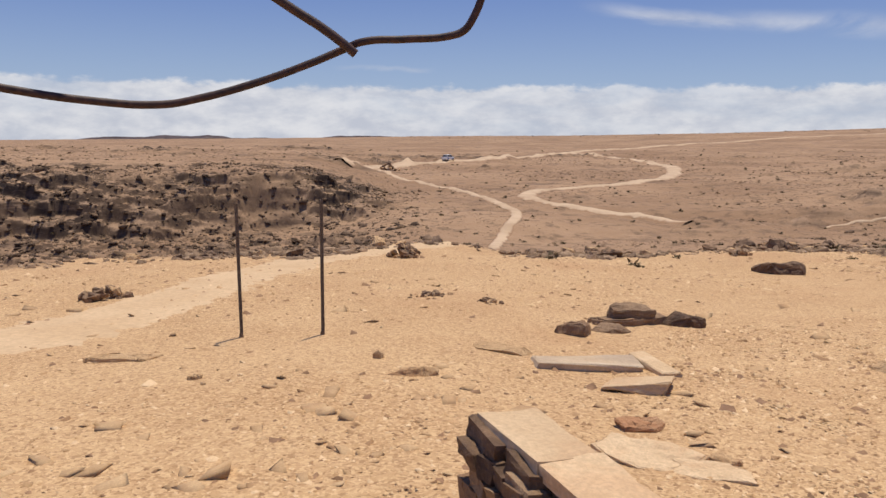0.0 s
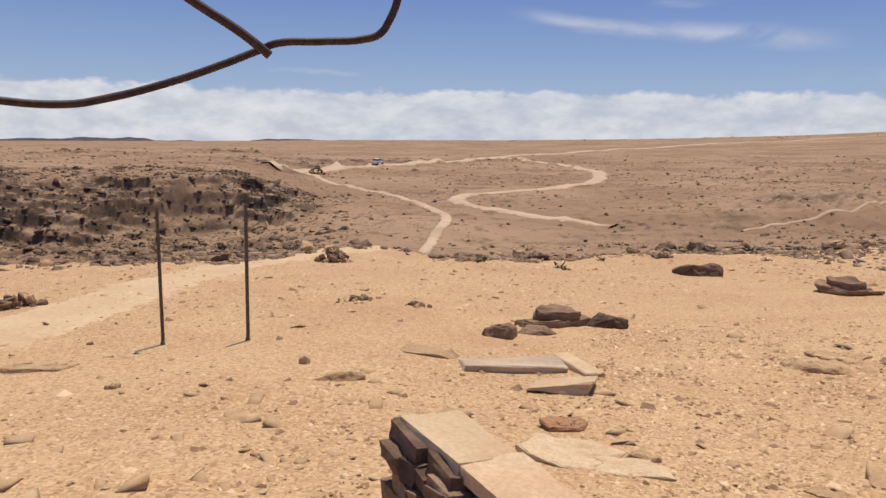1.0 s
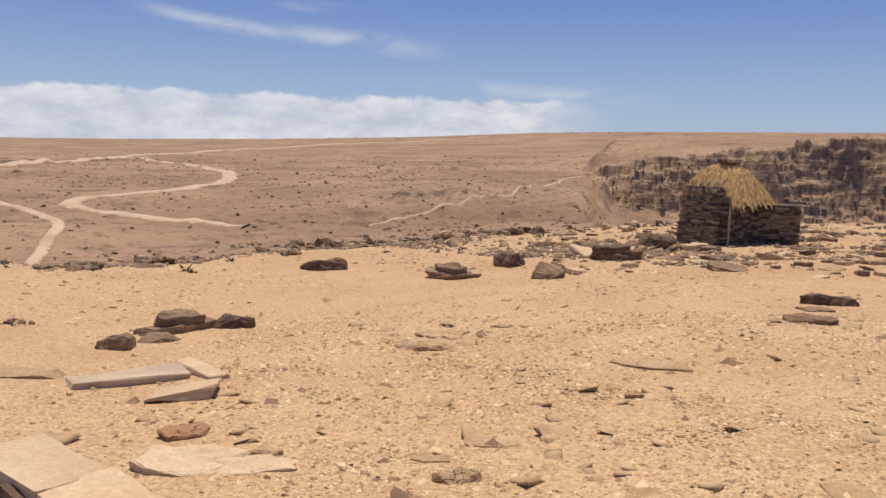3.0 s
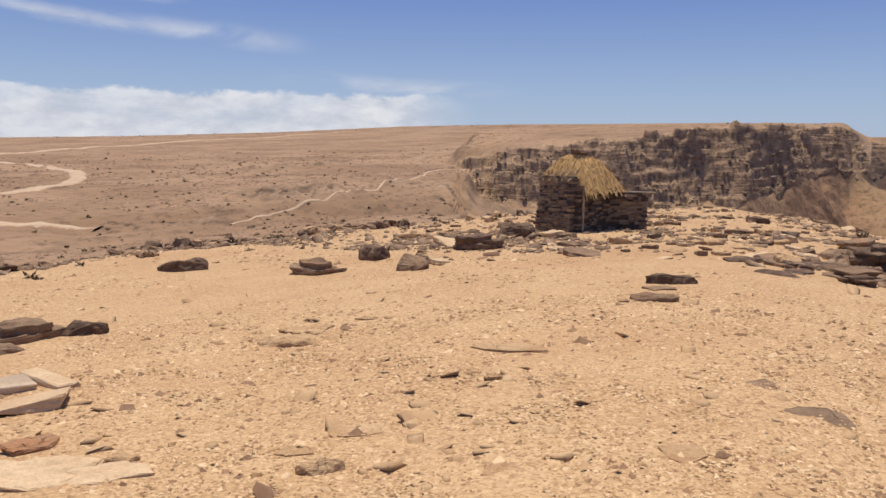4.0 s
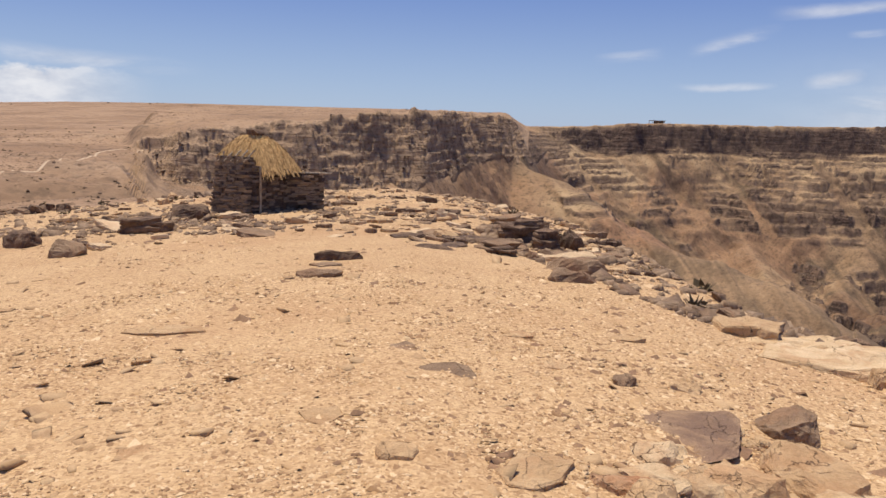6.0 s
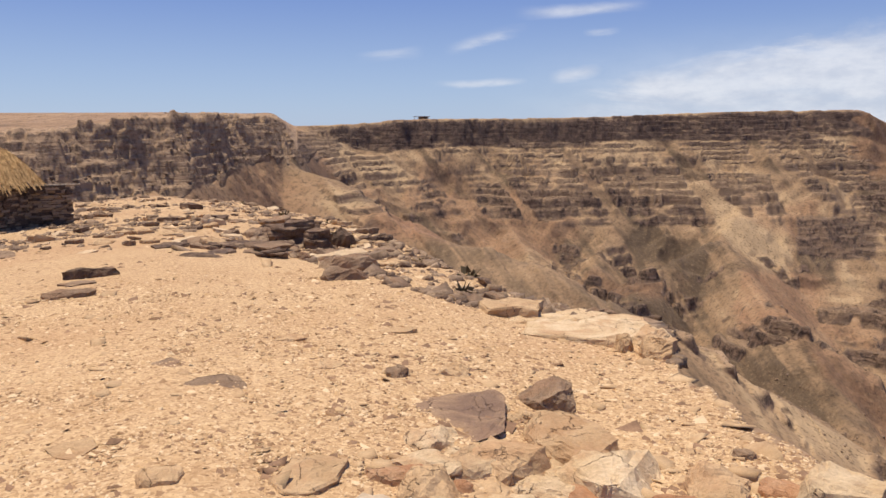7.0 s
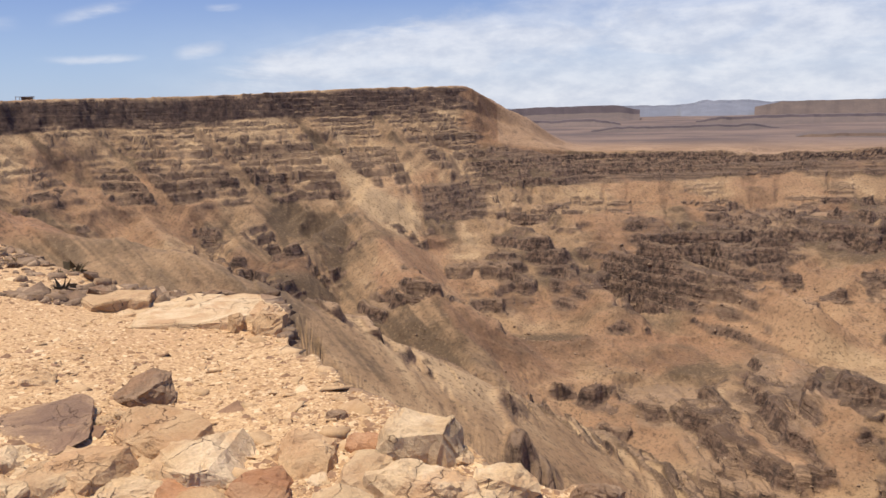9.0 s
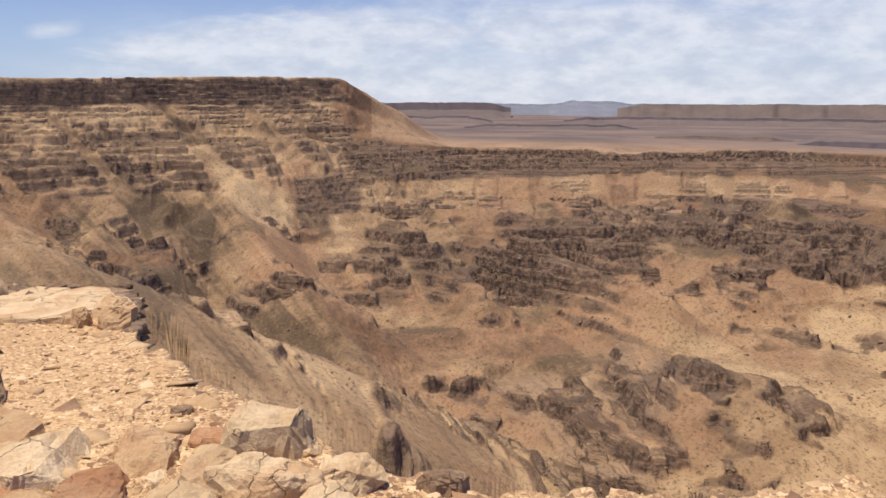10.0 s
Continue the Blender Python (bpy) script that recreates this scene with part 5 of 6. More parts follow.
rock("flat_rock", (5.75, 2.06, 0.53, 0.51, 0.0162, -60), BROWN_STONE, "dark purple-brown rock almost level with the gravel", 33, "slab")
rock("flat_rock", (6.19, 2.70, 0.33, 0.38, 0.0135, -57), BROWN_STONE, "small dark flat rock in the gravel", 34, "slab")
rock("boulder", (4.31, -1.89, 0.53, 0.37, 0.135, -101), CREAM_STONE, "pale cracked boulder at the very rim", 35, "boulder")
rock("boulder", (4.29, -2.29, 0.39, 0.34, 0.135, -108), CREAM_STONE, "pale orange rock on the rim", 36, "boulder")
rock("rock", (4.16, -2.74, 0.26, 0.20, 0.117, -113), BROWN_STONE, "dark jagged rock on the rim", 37)
rock("rock", (4.52, -1.61, 0.35, 0.39, 0.117, -95), CREAM_STONE, "small cream rock between boulders", 38, "boulder")
rock("rock", (3.91, -2.04, 0.40, 0.34, 0.108, -100), CREAM_STONE, "cream rock lying on the rim", 39, "boulder")
rock("rock", (4.05, -1.43, 0.44, 0.39, 0.108, -90), CREAM_STONE, "tan rock by the rim", 40, "boulder")
rock("rock", (6.56, 0.91, 0.18, 0.19, 0.054, -73), BROWN_STONE, "small brown stone on gravel", 41)
rock("rock", (5.57, -1.55, 0.18, 0.10, 0.054, -97), BROWN_STONE, "small dark triangular stone", 42)
rock("ledge_rock", (9.95, -0.5, 2.0, 1.9, 0.2, -88), CREAM_STONE, "broad flat cream ledge overhanging the canyon", 43, "slab", "ledge")
rock("ledge_rock", (9.25, -1.12, 0.5, 0.6, 0.2, -80), CREAM_STONE, "cream ledge with a dark hollow under its edge", 143, "boulder", "ledge")
rock("ledge_rock", (10.7, 0.1, 1.5, 1.3, 0.14, -70), CREAM_STONE, "flat cream ledge near the rim", 144, "slab", "ledge")
rock("ledge_rock", (8.6, -1.2, 0.34, 0.5, 0.18, -84), PALE_STONE, "cream rock stepping down to the rim", 44, "boulder", "ledge")
rock("ledge_rock", (8.9, -0.85, 0.16, 0.3, 0.16, -88), PALE_STONE, "brown rock below the pale ledge", 45, "hull", "ledge")
rock("ledge_rock", (10.9, 0.55, 0.9, 1.2, 0.22, -80), PALE_STONE, "tan ledge of rock at the rim", 46, "slab", "ledge")
layered("boulder", (8.2, 13.2, 1.05, 0.8, 0.3, -30), BROWN_STONE, "dark weathered layered boulder on the sand", 47)
rock("boulder", (10.05, 13.88, 0.65, 0.7, 0.26, -34), DARK_STONE, "small dark boulder on the sand", 48)
rock("boulder", (9.46, 11.68, 0.6, 0.6, 0.22, -36), BROWN_STONE, "brown cracked boulder on the sand", 49)
layered("boulder", (12.4, 13.1, 1.3, 0.8, 0.36, -41), DARK_STONE, "dark layered boulder near the hut", 50)
rock("boulder", (14.97, 14.44, 0.85, 0.8, 0.32, -44), DARK_STONE, "dark boulder beside the hut", 51)
rock("boulder", (6.85, 16.5, 1.05, 0.6, 0.2, -22), DARK_STONE, "flat-topped dark boulder alone on the sand", 52)
layered("rock_slab", (2.38, 9.9, 1.05, 0.5, 0.2, -6), BROWN_STONE, "dark brown flat slab resting on stones", 53, 2, "rock")
rock("boulder", (3.05, 9.84, 0.5, 0.3, 0.14, -10), DARK_STONE, "dark blunt rock at the end of a slab", 54)
rock("rock", (1.53, 8.91, 0.4, 0.3, 0.16, -8), BROWN_STONE, "tan rock with a dark broken side", 55)
rock("rock", (2.0, 9.25, 0.45, 0.35, 0.08, -10), BROWN_STONE, "low brown rock under a dark slab", 56)
rock("flagstone", (1.4, 7.2, 1.0, 0.42, 0.07, -4), GREY_SLAB, "long pale grey flagstone lying flat", 57, "block", "flagstone")
rock("flagstone", (2.04, 7.25, 0.2, 0.85, 0.11, 12), CAP_STONE, "narrow pale flagstone leaning on another", 58, "block", "flagstone")
rock("flagstone", (1.72, 6.42, 0.52, 0.5, 0.11, -8), CAP_STONE, "tan flagstone propped above the sand", 59, "block", "flagstone")
rock("flagstone", (1.54, 5.37, 0.4, 0.3, 0.07, -13), RED_STONE, "red-brown broken flagstone on the sand", 60, "slab", "flagstone")
rock("flagstone", (1.42, 4.72, 0.72, 0.5, 0.07, -14), CAP_STONE, "broad tan flagstone with a dark broken edge", 61, "slab", "flagstone")
rock("flagstone", (1.76, 4.48, 0.55, 0.4, 0.04, -18), CAP_STONE, "thin tan flagstone flush with the sand", 62, "slab", "flagstone")
rock("rock", (8.84, 5.67, 0.55, 0.35, 0.07, -54), BROWN_STONE, "flat brown stone on the gravel", 63)
rng = random.Random(64)
for k, (x, y, w, d, h) in enumerate(((16.27, 5.78, 1.2, 1.0, 0.4), (16.3, 5.1, 0.6, 0.7, 0.4), (14.2, 4.75, 0.6, 0.6, 0.2), (15.2, 6.6, 1.4, 1.1, 0.12), (15.2, 5.6, 0.9, 0.7, 0.16), (17.2, 6.6, 1.1, 0.9, 0.2), (13.2, 6.4, 1.2, 0.9, 0.06))):
    for q in range(2):
        s = rng.uniform(0.45, 0.75) * (1.2 if q == 0 else 0.8)
        rock("boulder", (x + rng.uniform(-0.5, 0.5) * w, y + rng.uniform(-0.5, 0.5) * d, w * s, d * s * 0.8, h * rng.uniform(0.6, 1.0) * (1 if q < 3 else 0.5), rng.uniform(0, 180)), (DARK_STONE, DARK_STONE, BROWN_STONE)[(k + q) % 3], "dark split boulder in an outcrop at the rim", 640 + 10 * k + q, "hull", "boulder", "outcrop at the rim")
for k, (x, y, w, d, h, turn) in enumerate(((16.4, 6.0, 1.7, 1.3, 0.6, -30), (15.8, 5.25, 0.9, 0.9, 0.55, -20), (14.4, 5.7, 1.5, 1.0, 0.2, -25), (17.4, 6.9, 2.0, 1.2, 0.3, -30), (13.6, 5.2, 1.1, 0.7, 0.16, -20), (19.2, 7.6, 1.6, 1.0, 0.3, -15))):
    layered("outcrop", (x, y, 0.78 * w, 0.78 * d, 0.9 * h, turn), (DARK_STONE, DARK_STONE, BROWN_STONE)[k % 3], "dark layered outcrop split into flat beds at the rim", 900 + k, 5, "outcrop", "outcrop at the rim")
rock("boulder", (12.5, 3.45, 0.9, 0.6, 0.2, -70), BROWN_STONE, "tan boulder with a dark hollow side", 72)
rock("boulder", (11.4, 3.05, 0.65, 0.5, 0.15, -71), BROWN_STONE, "low brown boulder with a dark hollow", 71)
for k, spec in enumerate(((-0.59, 7.12, 0.11, 0.1, 0.08, 6), (-0.21, 6.55, 0.46, 0.2, 0.07, 4), (0.63, 7.66, 0.62, 0.3, 0.06, -20), (1.91, 4.67, 0.2, 0.12, 0.05, -19), (-3.06, 7.16, 0.8, 0.3, 0.05, 24), (-2.07, 6.28, 0.12, 0.09, 0.04, 19), (4.43, 7.13, 0.6, 0.3, 0.07, -28), (4.9, 7.61, 0.7, 0.35, 0.05, -29), (2.76, 3.6, 0.26, 0.15, 0.07, -30))):
    rock("loose_stone", spec, PALE_STONE, "tan stone lying loose on the sand", 80 + k, "hull" if k not in (4, 7) else "slab", "stone")
for k, spec in enumerate(((5.78, 5.2, 0.9, 0.45, 0.035, -43), (3.33, 4.07, 0.46, 0.3, 0.03, -32), (2.8, 4.02, 0.25, 0.2, 0.03, -28), (4.87, 4.39, 0.16, 0.15, 0.06, -42), (5.75, 7.67, 0.27, 0.2, 0.04, -33), (4.4, 2.2, 0.35, 0.3, 0.03, -50), (3.5, 2.8, 0.3, 0.25, 0.03, -40), (6.6, 1.5, 0.3, 0.2, 0.04, -70), (7.4, 2.2, 0.35, 0.25, 0.04, -70), (8.2, 1.4, 0.5, 0.3, 0.04, -75))):
    rock("loose_stone", spec, PALE_STONE, "tan flat stone bedded in gravel", 95 + k, "slab", "stone")
# cracked bedrock along the rim: blocks that lie close together
rng = random.Random(23)
blocks = [(6.85, -0.27, 0.32), (5.78, -0.5, 0.45), (5.25, -0.14, 0.34), (5.25, -0.85, 0.44), (5.15, -1.36, 0.32), (5.12, -2.04, 0.3), (4.72, -1.1, 0.28), (4.52, -1.94, 0.32), (4.5, -2.36, 0.28), (4.74, -1.64, 0.28), (4.1, -2.1, 0.28), (4.25, -1.45, 0.3), (5.8, 0.32, 0.5)]


def bedrock_edge(y):
    """How far out from the viewpoint the bare rock reaches."""
    return float(np.interp(y, (-3.2, -2.4, -1.6, -1.0, -0.4, 0.2, 0.7), (4.6, 4.9, 5.3, 5.5, 6.1, 6.2, 5.9)))


for size in (0.3, 0.24, 0.18, 0.13, 0.1):
    for _ in range(700):
        x, y = rng.uniform(3.7, 6.3), rng.uniform(-3.1, 0.35)
        s = size * rng.uniform(0.85, 1.15)
        if x > bedrock_edge(y) or x < 4.5 - 0.1 * y - 0.45 * rng.random() or math.hypot(x - 0.5, y + 0.8) > 0.985 * float(rim_radius(bearing(x, y))):
            continue
        if any(math.hypot(x - u, y - v) < 0.78 * (q + s / 2) for u, v, q in blocks) or (y > -0.5 and size > 0.2 and rng.random() < 0.6):
            continue
        blocks.append((x, y, s / 2))
        k = len(blocks)
        if k > 70:
            break
        rock("bedrock", (x, y, s * 1.15, s, s * rng.uniform(0.16, 0.3), rng.uniform(0, 180)), (PALE_STONE, CREAM_STONE, CREAM_STONE, RED_STONE, CREAM_STONE, PALE_STONE)[k % 6], "pale orange cracked bedrock at the rim" if k % 6 != 3 else "reddish cracked bedrock at the rim", 400 + k, "boulder", "rock", "bedrock at the rim")
# a long dark stone lying like a log
rock("long_stone", (10.32, 6.5, 0.78, 0.16, 0.12, -54), DARK_STONE, "long dark splintered stone lying on the gravel", 131, "hull", "stone")
rock("flat_rock", (9.75, 6.2, 0.55, 0.3, 0.05, -50), BROWN_STONE, "flat brown stone beside a splintered one", 132, "slab", "stone")

# low plates of rock between the hut and the rim
plates = [mesh_of("rock_plate", broken(slab(random.Random(700 + k), 1.0, 0.7, 0.13, 9), random.Random(720 + k), 2, 0.035), (BROWN_STONE, PALE_STONE, DARK_STONE, CAP_STONE)[k % 4]) for k in range(16)]
rng = np.random.default_rng(31)
spots, r = spread(rng, 300, 36, 74, lambda a: rim_radius(a) * tab(a, (34, 0.5, 40, 0.52, 62, 0.42, 74, 0.7)), lambda a: rim_radius(a) * 0.98)
for k, (x, y, z) in enumerate(spots):
    s = float(np.clip(rng.lognormal(-1.0, 0.5), 0.15, 1.1))
    ob = new("rock_plate", plates[k % 16])
    ob.matrix_world = pose(x, y, z - 0.02 * s, rng.normal(0, 7), rng.normal(0, 7), rng.uniform(0, 360)) @ Matrix.Diagonal((s, s, s * rng.uniform(0.5, 1.5), 1))
    tagged(ob, ("brown", "tan", "dark", "pale")[k % 4] + " broken plate of rock bedded in the sand", "rock", "rock plates by the hut")

# rocks along the rim that can be told apart
shapes = [mesh_of("rim_rock", broken(hull(random.Random(300 + k), 1.0, 0.75, 0.4, 20), random.Random(k), 2, 0.045), (DARK_STONE, BROWN_STONE, BROWN_STONE, PALE_STONE)[k % 4]) for k in range(12)]
rng = np.random.default_rng(17)
spots, r = spread(rng, 760, -30, 93, lambda a: rim_radius(a) * tab(a, (-30, 0.97, 30, 0.95, 45, 0.78, 62, 0.6, 76, 0.75, 84, 0.93)), lambda a: 1.005 * rim_radius(a), rim_density)
for k, (x, y, z) in enumerate(spots[:270]):
    s = float(np.clip(rng.lognormal(-0.95, 0.4), 0.18, 0.85)) * float(tab(bearing(x, y), (-30, 0.6, 0, 0.7, 8, 0.95, 30, 0.95, 40, 0.85, 58, 0.85, 66, 0.55, 94, 0.5)))
    ob = new("rim_rock", shapes[k % 12])
    ob.matrix_world = pose(x, y, z - 0.02, rng.uniform(-8, 8), rng.uniform(-8, 8), rng.uniform(0, 360)) @ Matrix.Diagonal((s, s, s * rng.uniform(0.6, 1.1), 1))
    tagged(ob, "weathered angular rock along the plateau's rim", "rock", "rocks along the rim")


# ---- cairns and small heaps ----
def cairn(name, x, y, radius, tall, count, label, seed, small=1.0):
    rng = random.Random(seed)
    base = empty(name, pose(x, y, height_at(x, y)), label, "cairn")
    for k in range(count):
        t = k / count
        spread_r = radius * (1 - t) ** 0.7
        u = rng.uniform(0, 6.283)
        s = small * rng.uniform(0.16, 0.3) * (radius / 0.8 * 0.6 + 0.4)
        ob = part("stone", broken(hull(rng, s * 1.3, s, s * 0.5, 12), rng, 1, 0.014), (BROWN_STONE, BROWN_STONE, DARK_STONE, PALE_STONE)[k % 4], base)
        ob.matrix_local = pose(spread_r * math.cos(u) * rng.uniform(0.3, 1), spread_r * math.sin(u) * rng.uniform(0.3, 1), tall * t * 0.9 - 0.02, rng.uniform(-15, 15), rng.uniform(-15, 15), rng.uniform(0, 360))


cairn("cairn", -1.15, 17.5, 0.5, 0.3, 60, "cairn of dark stones beside the footpath", 1, 0.7)
cairn("stone_heap", -4.97, 10.9, 0.5, 0.14, 26, "low heap of reddish stones on the sand", 2, 0.7)
cairn("stone_heap", -0.26, 11.3, 0.42, 0.03, 26, "scattered ring of brown stones", 3, 0.45)
cairn("stone_heap", 0.54, 10.9, 0.3, 0.04, 24, "small heap of brown stones", 4, 0.45)
cairn("stone_heap", 7.37, 20.4, 0.35, 0.1, 14, "small heap of dark stones near the rim", 5)
cairn("cairn", -19.6, 198.0, 3.4, 2.0, 40, "large cairn of dark stones by the track's end", 6)


# ---- two iron posts ----
def iron_post(x, y, lean_x, lean_y, tall):
    z = height_at(x, y)
    post = empty("fence_post", pose(x, y, z), "thin rusty iron fence post standing alone in the sand", "post", "pair of posts")
    bm = bmesh.new()
    for angle in (0, 2.094, 4.189):
        m = Matrix.Rotation(angle, 4, "Z")
        box(bm, 0.011, 0, tall / 2 - 0.1, 0.022, 0.006, tall + 0.2, m)
    stem = part("stem", bm, POST_IRON, post)
    stem.matrix_local = pose(0, 0, 0, -math.degrees(math.atan2(lean_y, tall)), math.degrees(math.atan2(lean_x, tall)), 20)
    bm = bmesh.new()
    bmesh.ops.create_cone(bm, cap_ends=True, segments=8, radius1=0.03, radius2=0.02, depth=0.06, matrix=Matrix.Translation((0, 0, 0.02)))
    part("footing", bm, BROWN_STONE, post, "small wedge of stone at the post's foot")


iron_post(-2.227, 8.212, -0.03, 0.0, 1.47)
iron_post(-1.35, 8.333, -0.008, 0.0, 1.5)


# ---- the bent iron rods that hang into the view ----
def rod(name, points, radius, parent):
    cu = bpy.data.curves.new(name, "CURVE")
    cu.dimensions, cu.bevel_depth, cu.bevel_resolution, cu.resolution_u = "3D", radius, 3, 10
    sp = cu.splines.new("BEZIER")
    sp.bezier_points.add(len(points) - 1)
    for b, p in zip(sp.bezier_points, points):
        b.co, b.handle_left_type, b.handle_right_type = p, "AUTO", "AUTO"
    cu.use_fill_caps = True
    temp = bpy.data.objects.new(name, cu)
    me = bpy.data.meshes.new_from_object(temp)
    bpy.data.objects.remove(temp)
    me.materials.append(RUST)
    me.polygons.foreach_set("use_smooth", [True] * len(me.polygons))
    ob = new(name, me)
    ob.parent = parent
    return ob


wire = empty("bent_rods", pose(0, 0, 0), "dark rusty bent iron rods hooked together overhead", "iron rods")
rod("long_rod", [(-2.6, 0.6, -0.3), (-2.62, 0.62, 1.4), (-2.1, 0.85, 1.9), (-0.9, 1.39, 1.83), (-0.775, 1.47, 1.805), (-0.63, 1.548, 1.784), (-0.476, 1.614, 1.779), (-0.405, 1.639, 1.794), (-0.281, 1.677, 1.833), (-0.151, 1.707, 1.884), (-0.069, 1.73, 1.922), (-0.031, 1.727, 1.937), (0.077, 1.738, 1.946), (0.18, 1.743, 1.955), (0.216, 1.744, 1.968), (0.24, 1.744, 2.002), (0.261, 1.743, 2.057), (0.291, 1.743, 2.22), (0.3, 1.74, 2.5)], 0.0095, wire)
rod("hook_rod", [(-0.9, 1.62, 2.5), (-0.307, 1.649, 2.087), (-0.203, 1.675, 2.016), (-0.12, 1.692, 1.965), (-0.066, 1.703, 1.926), (-0.043, 1.71, 1.907)], 0.0115, wire)


# ---- ruined dry-stone wall ----
wall = empty("dry_stone_wall", pose(0, 0, 0), "low ruined dry-stone wall capped with pale slabs", "stone wall")
rng = random.Random(12)
ax, ay = 0.355, -0.935  # along the wall, towards the viewer
nx_, ny_ = 0.935, 0.355  # across it
ox, oy, top_z = 0.262, 2.735, 0.645
turn = math.degrees(math.atan2(ay, ax))
ground_z = height_at(0.6, 2.2)


def wall_stone(name, along, across, z, sl, sw, sh, mat, label="", wob=1.0):
    bm = bmesh.new()
    box(bm, 0, 0, 0, sl, sw, sh, None, min(sl, sw, sh) * 0.14, rng)
    broken(bm, rng, 3, min(sh, sw) * 0.11)
    ob = part(name, bm, mat, wall, label)
    ob.matrix_local = pose(ox + ax * along + nx_ * across, oy + ay * along + ny_ * across, z, wob * rng.uniform(-6, 6), wob * rng.uniform(-7, 7), turn + wob * rng.uniform(-6, 6))


z = ground_z - 0.05
course = 0
while z < top_z - 0.09:
    sh = rng.uniform(0.06, 0.1)
    along = -0.06 + (0.1 if course % 2 else 0.0) + 0.05
    while along < 1.7:
        sl = rng.uniform(0.1, 0.2)
        # left face mostly dark stones: patina, and its shade put into the colour
        wall_stone("stone", along + sl / 2, 0.03 + rng.uniform(-0.025, 0.025), z + sh / 2, sl * 0.97, 0.13, sh * 0.98, DARK_STONE if rng.random() < 0.7 else BROWN_STONE)
        wall_stone("stone", along + sl / 2, 0.21 + rng.uniform(-0.02, 0.02), z + sh / 2, sl * 0.97, 0.13, sh * 0.98, BROWN_STONE)
        along += sl
    z += sh
    course += 1
gap = top_z - z
wall_stone("cap_slab", 0.26, 0.15, top_z - 0.022, 0.52, 0.25, 0.055, CAP_STONE, "pale cap slab with an orange stained edge", 0.15)
wall_stone("end_stone", 0.13, 0.02, top_z - 0.065, 0.3, 0.07, 0.11, DARK_STONE, "dark brown stone at the wall's end", 0.4)
wall_stone("end_stone", 0.45, 0.03, top_z - 0.06, 0.2, 0.08, 0.1, DARK_STONE, "dark broken stone at the wall's edge", 0.4)
wall_stone("cap_slab", 0.74, 0.16, top_z - 0.024, 0.46, 0.25, 0.055, CAP_STONE, "pale cap slab with a dark broken corner", 0.15)
wall_stone("cap_slab", 1.18, 0.15, top_z - 0.024, 0.44, 0.27, 0.055, CAP_STONE, "", 0.15)
wall_stone("cap_slab", 1.58, 0.15, top_z - 0.024, 0.38, 0.27, 0.055, CAP_STONE, "", 0.15)
wall_stone("corner_stone", 0.5, 0.015, top_z - 0.1, 0.16, 0.1, 0.08, BROWN_STONE, "dark broken stone beside the cap")
wall_stone("side_stone", 0.25, 0.285, top_z - 0.1, 0.5, 0.06, 0.09, DARK_STONE, "dark narrow stone along the cap's far side")
wall_stone("side_stone", 0.72, 0.3, top_z - 0.13, 0.4, 0.06, 0.09, DARK_STONE, "dark narrow stone along the cap's far side")


# ---- hut ----
HX, HY = 17.62, 14.85
hut = empty("hut", pose(HX, HY, height_at(HX, HY), 0, 0, -3), "small hut of dark stacked stone with a golden thatched roof", "hut")
rng = random.Random(5)
SIDE, TALL = 1.3, 1.5
h = SIDE / 2
bm = bmesh.new()
box(bm, 0, 0, TALL / 2 - 0.2, SIDE - 0.16, SIDE - 0.16, TALL + 0.2)
part("wall_core", bm, DARK_STONE, hut)
stone_shapes = []
for k in range(21):
    bm = bmesh.new()
    box(bm, 0, 0, 0, 1, 1, 1, None, 0.12, random.Random(40 + k))
    stone_shapes.append(mesh_of("wall_stone", bm, (HUT_DARK, HUT_STONE, HUT_PALE)[k // 7]))


def stone_face(parent, sx, sy, dx, dy, length, tall, lo, pick=(0, 21), batter=0.0):
    """Courses of flat stones along one face of a wall; batter: how far its foot stands out."""
    z = lo
    along_turn = math.degrees(math.atan2(dy, dx))
    while z < tall:
        sh = rng.uniform(0.035, 0.085)
        out = batter * (1 - (z - lo) / (tall - lo))
        at = -out
        while at < length - 0.04:
            sl = min(rng.uniform(0.08, 0.34), length - at)
            ob = new("wall_stone", stone_shapes[rng.randrange(*pick)])
            ob.parent = parent
            mid = at + sl / 2
            ob.matrix_local = pose(sx + dx * mid + dy * out, sy + dy * mid - dx * out, z + sh / 2, rng.uniform(-3, 3), rng.uniform(-3, 3), along_turn + rng.uniform(-6, 6)) @ Matrix.Diagonal((sl * 0.95, 0.17 + rng.uniform(-0.07, 0.08), sh * 0.84, 1))
            at += sl
        z += sh


stone_face(hut, -h, h, 0, -1, SIDE, TALL, -0.3, (4, 21), 0.16)
# shade put into colour: the face under the low eave draws darker stones
stone_face(hut, -h, -h, 1, 0, SIDE, TALL - 0.25, -0.25, (0, 11), 0.05)
# thatch: a hipped roof whose shaded south side hangs lower over the darker stones
bm = bmesh.new()
top_ring = [(-0.16, 0.14, 2.13), (-0.14, -0.24, 2.13), (0.3, -0.3, 2.11), (0.32, 0.14, 2.12)]
eave = [(-0.62, 0.62, 1.62), (-0.46, -0.88, 1.2), (0.86, -0.92, 1.3), (0.86, 0.72, 1.55)]


def on_roof(side, u, t):
    """A point of the roof: u along one side, t from the eave to the top."""
    a, b = Vector(eave[side]).lerp(Vector(eave[(side + 1) % 4]), u), Vector(top_ring[side]).lerp(Vector(top_ring[(side + 1) % 4]), u)
    return a.lerp(b, t) + Vector((0, 0, 0.07 * math.sin(3.14 * t)))


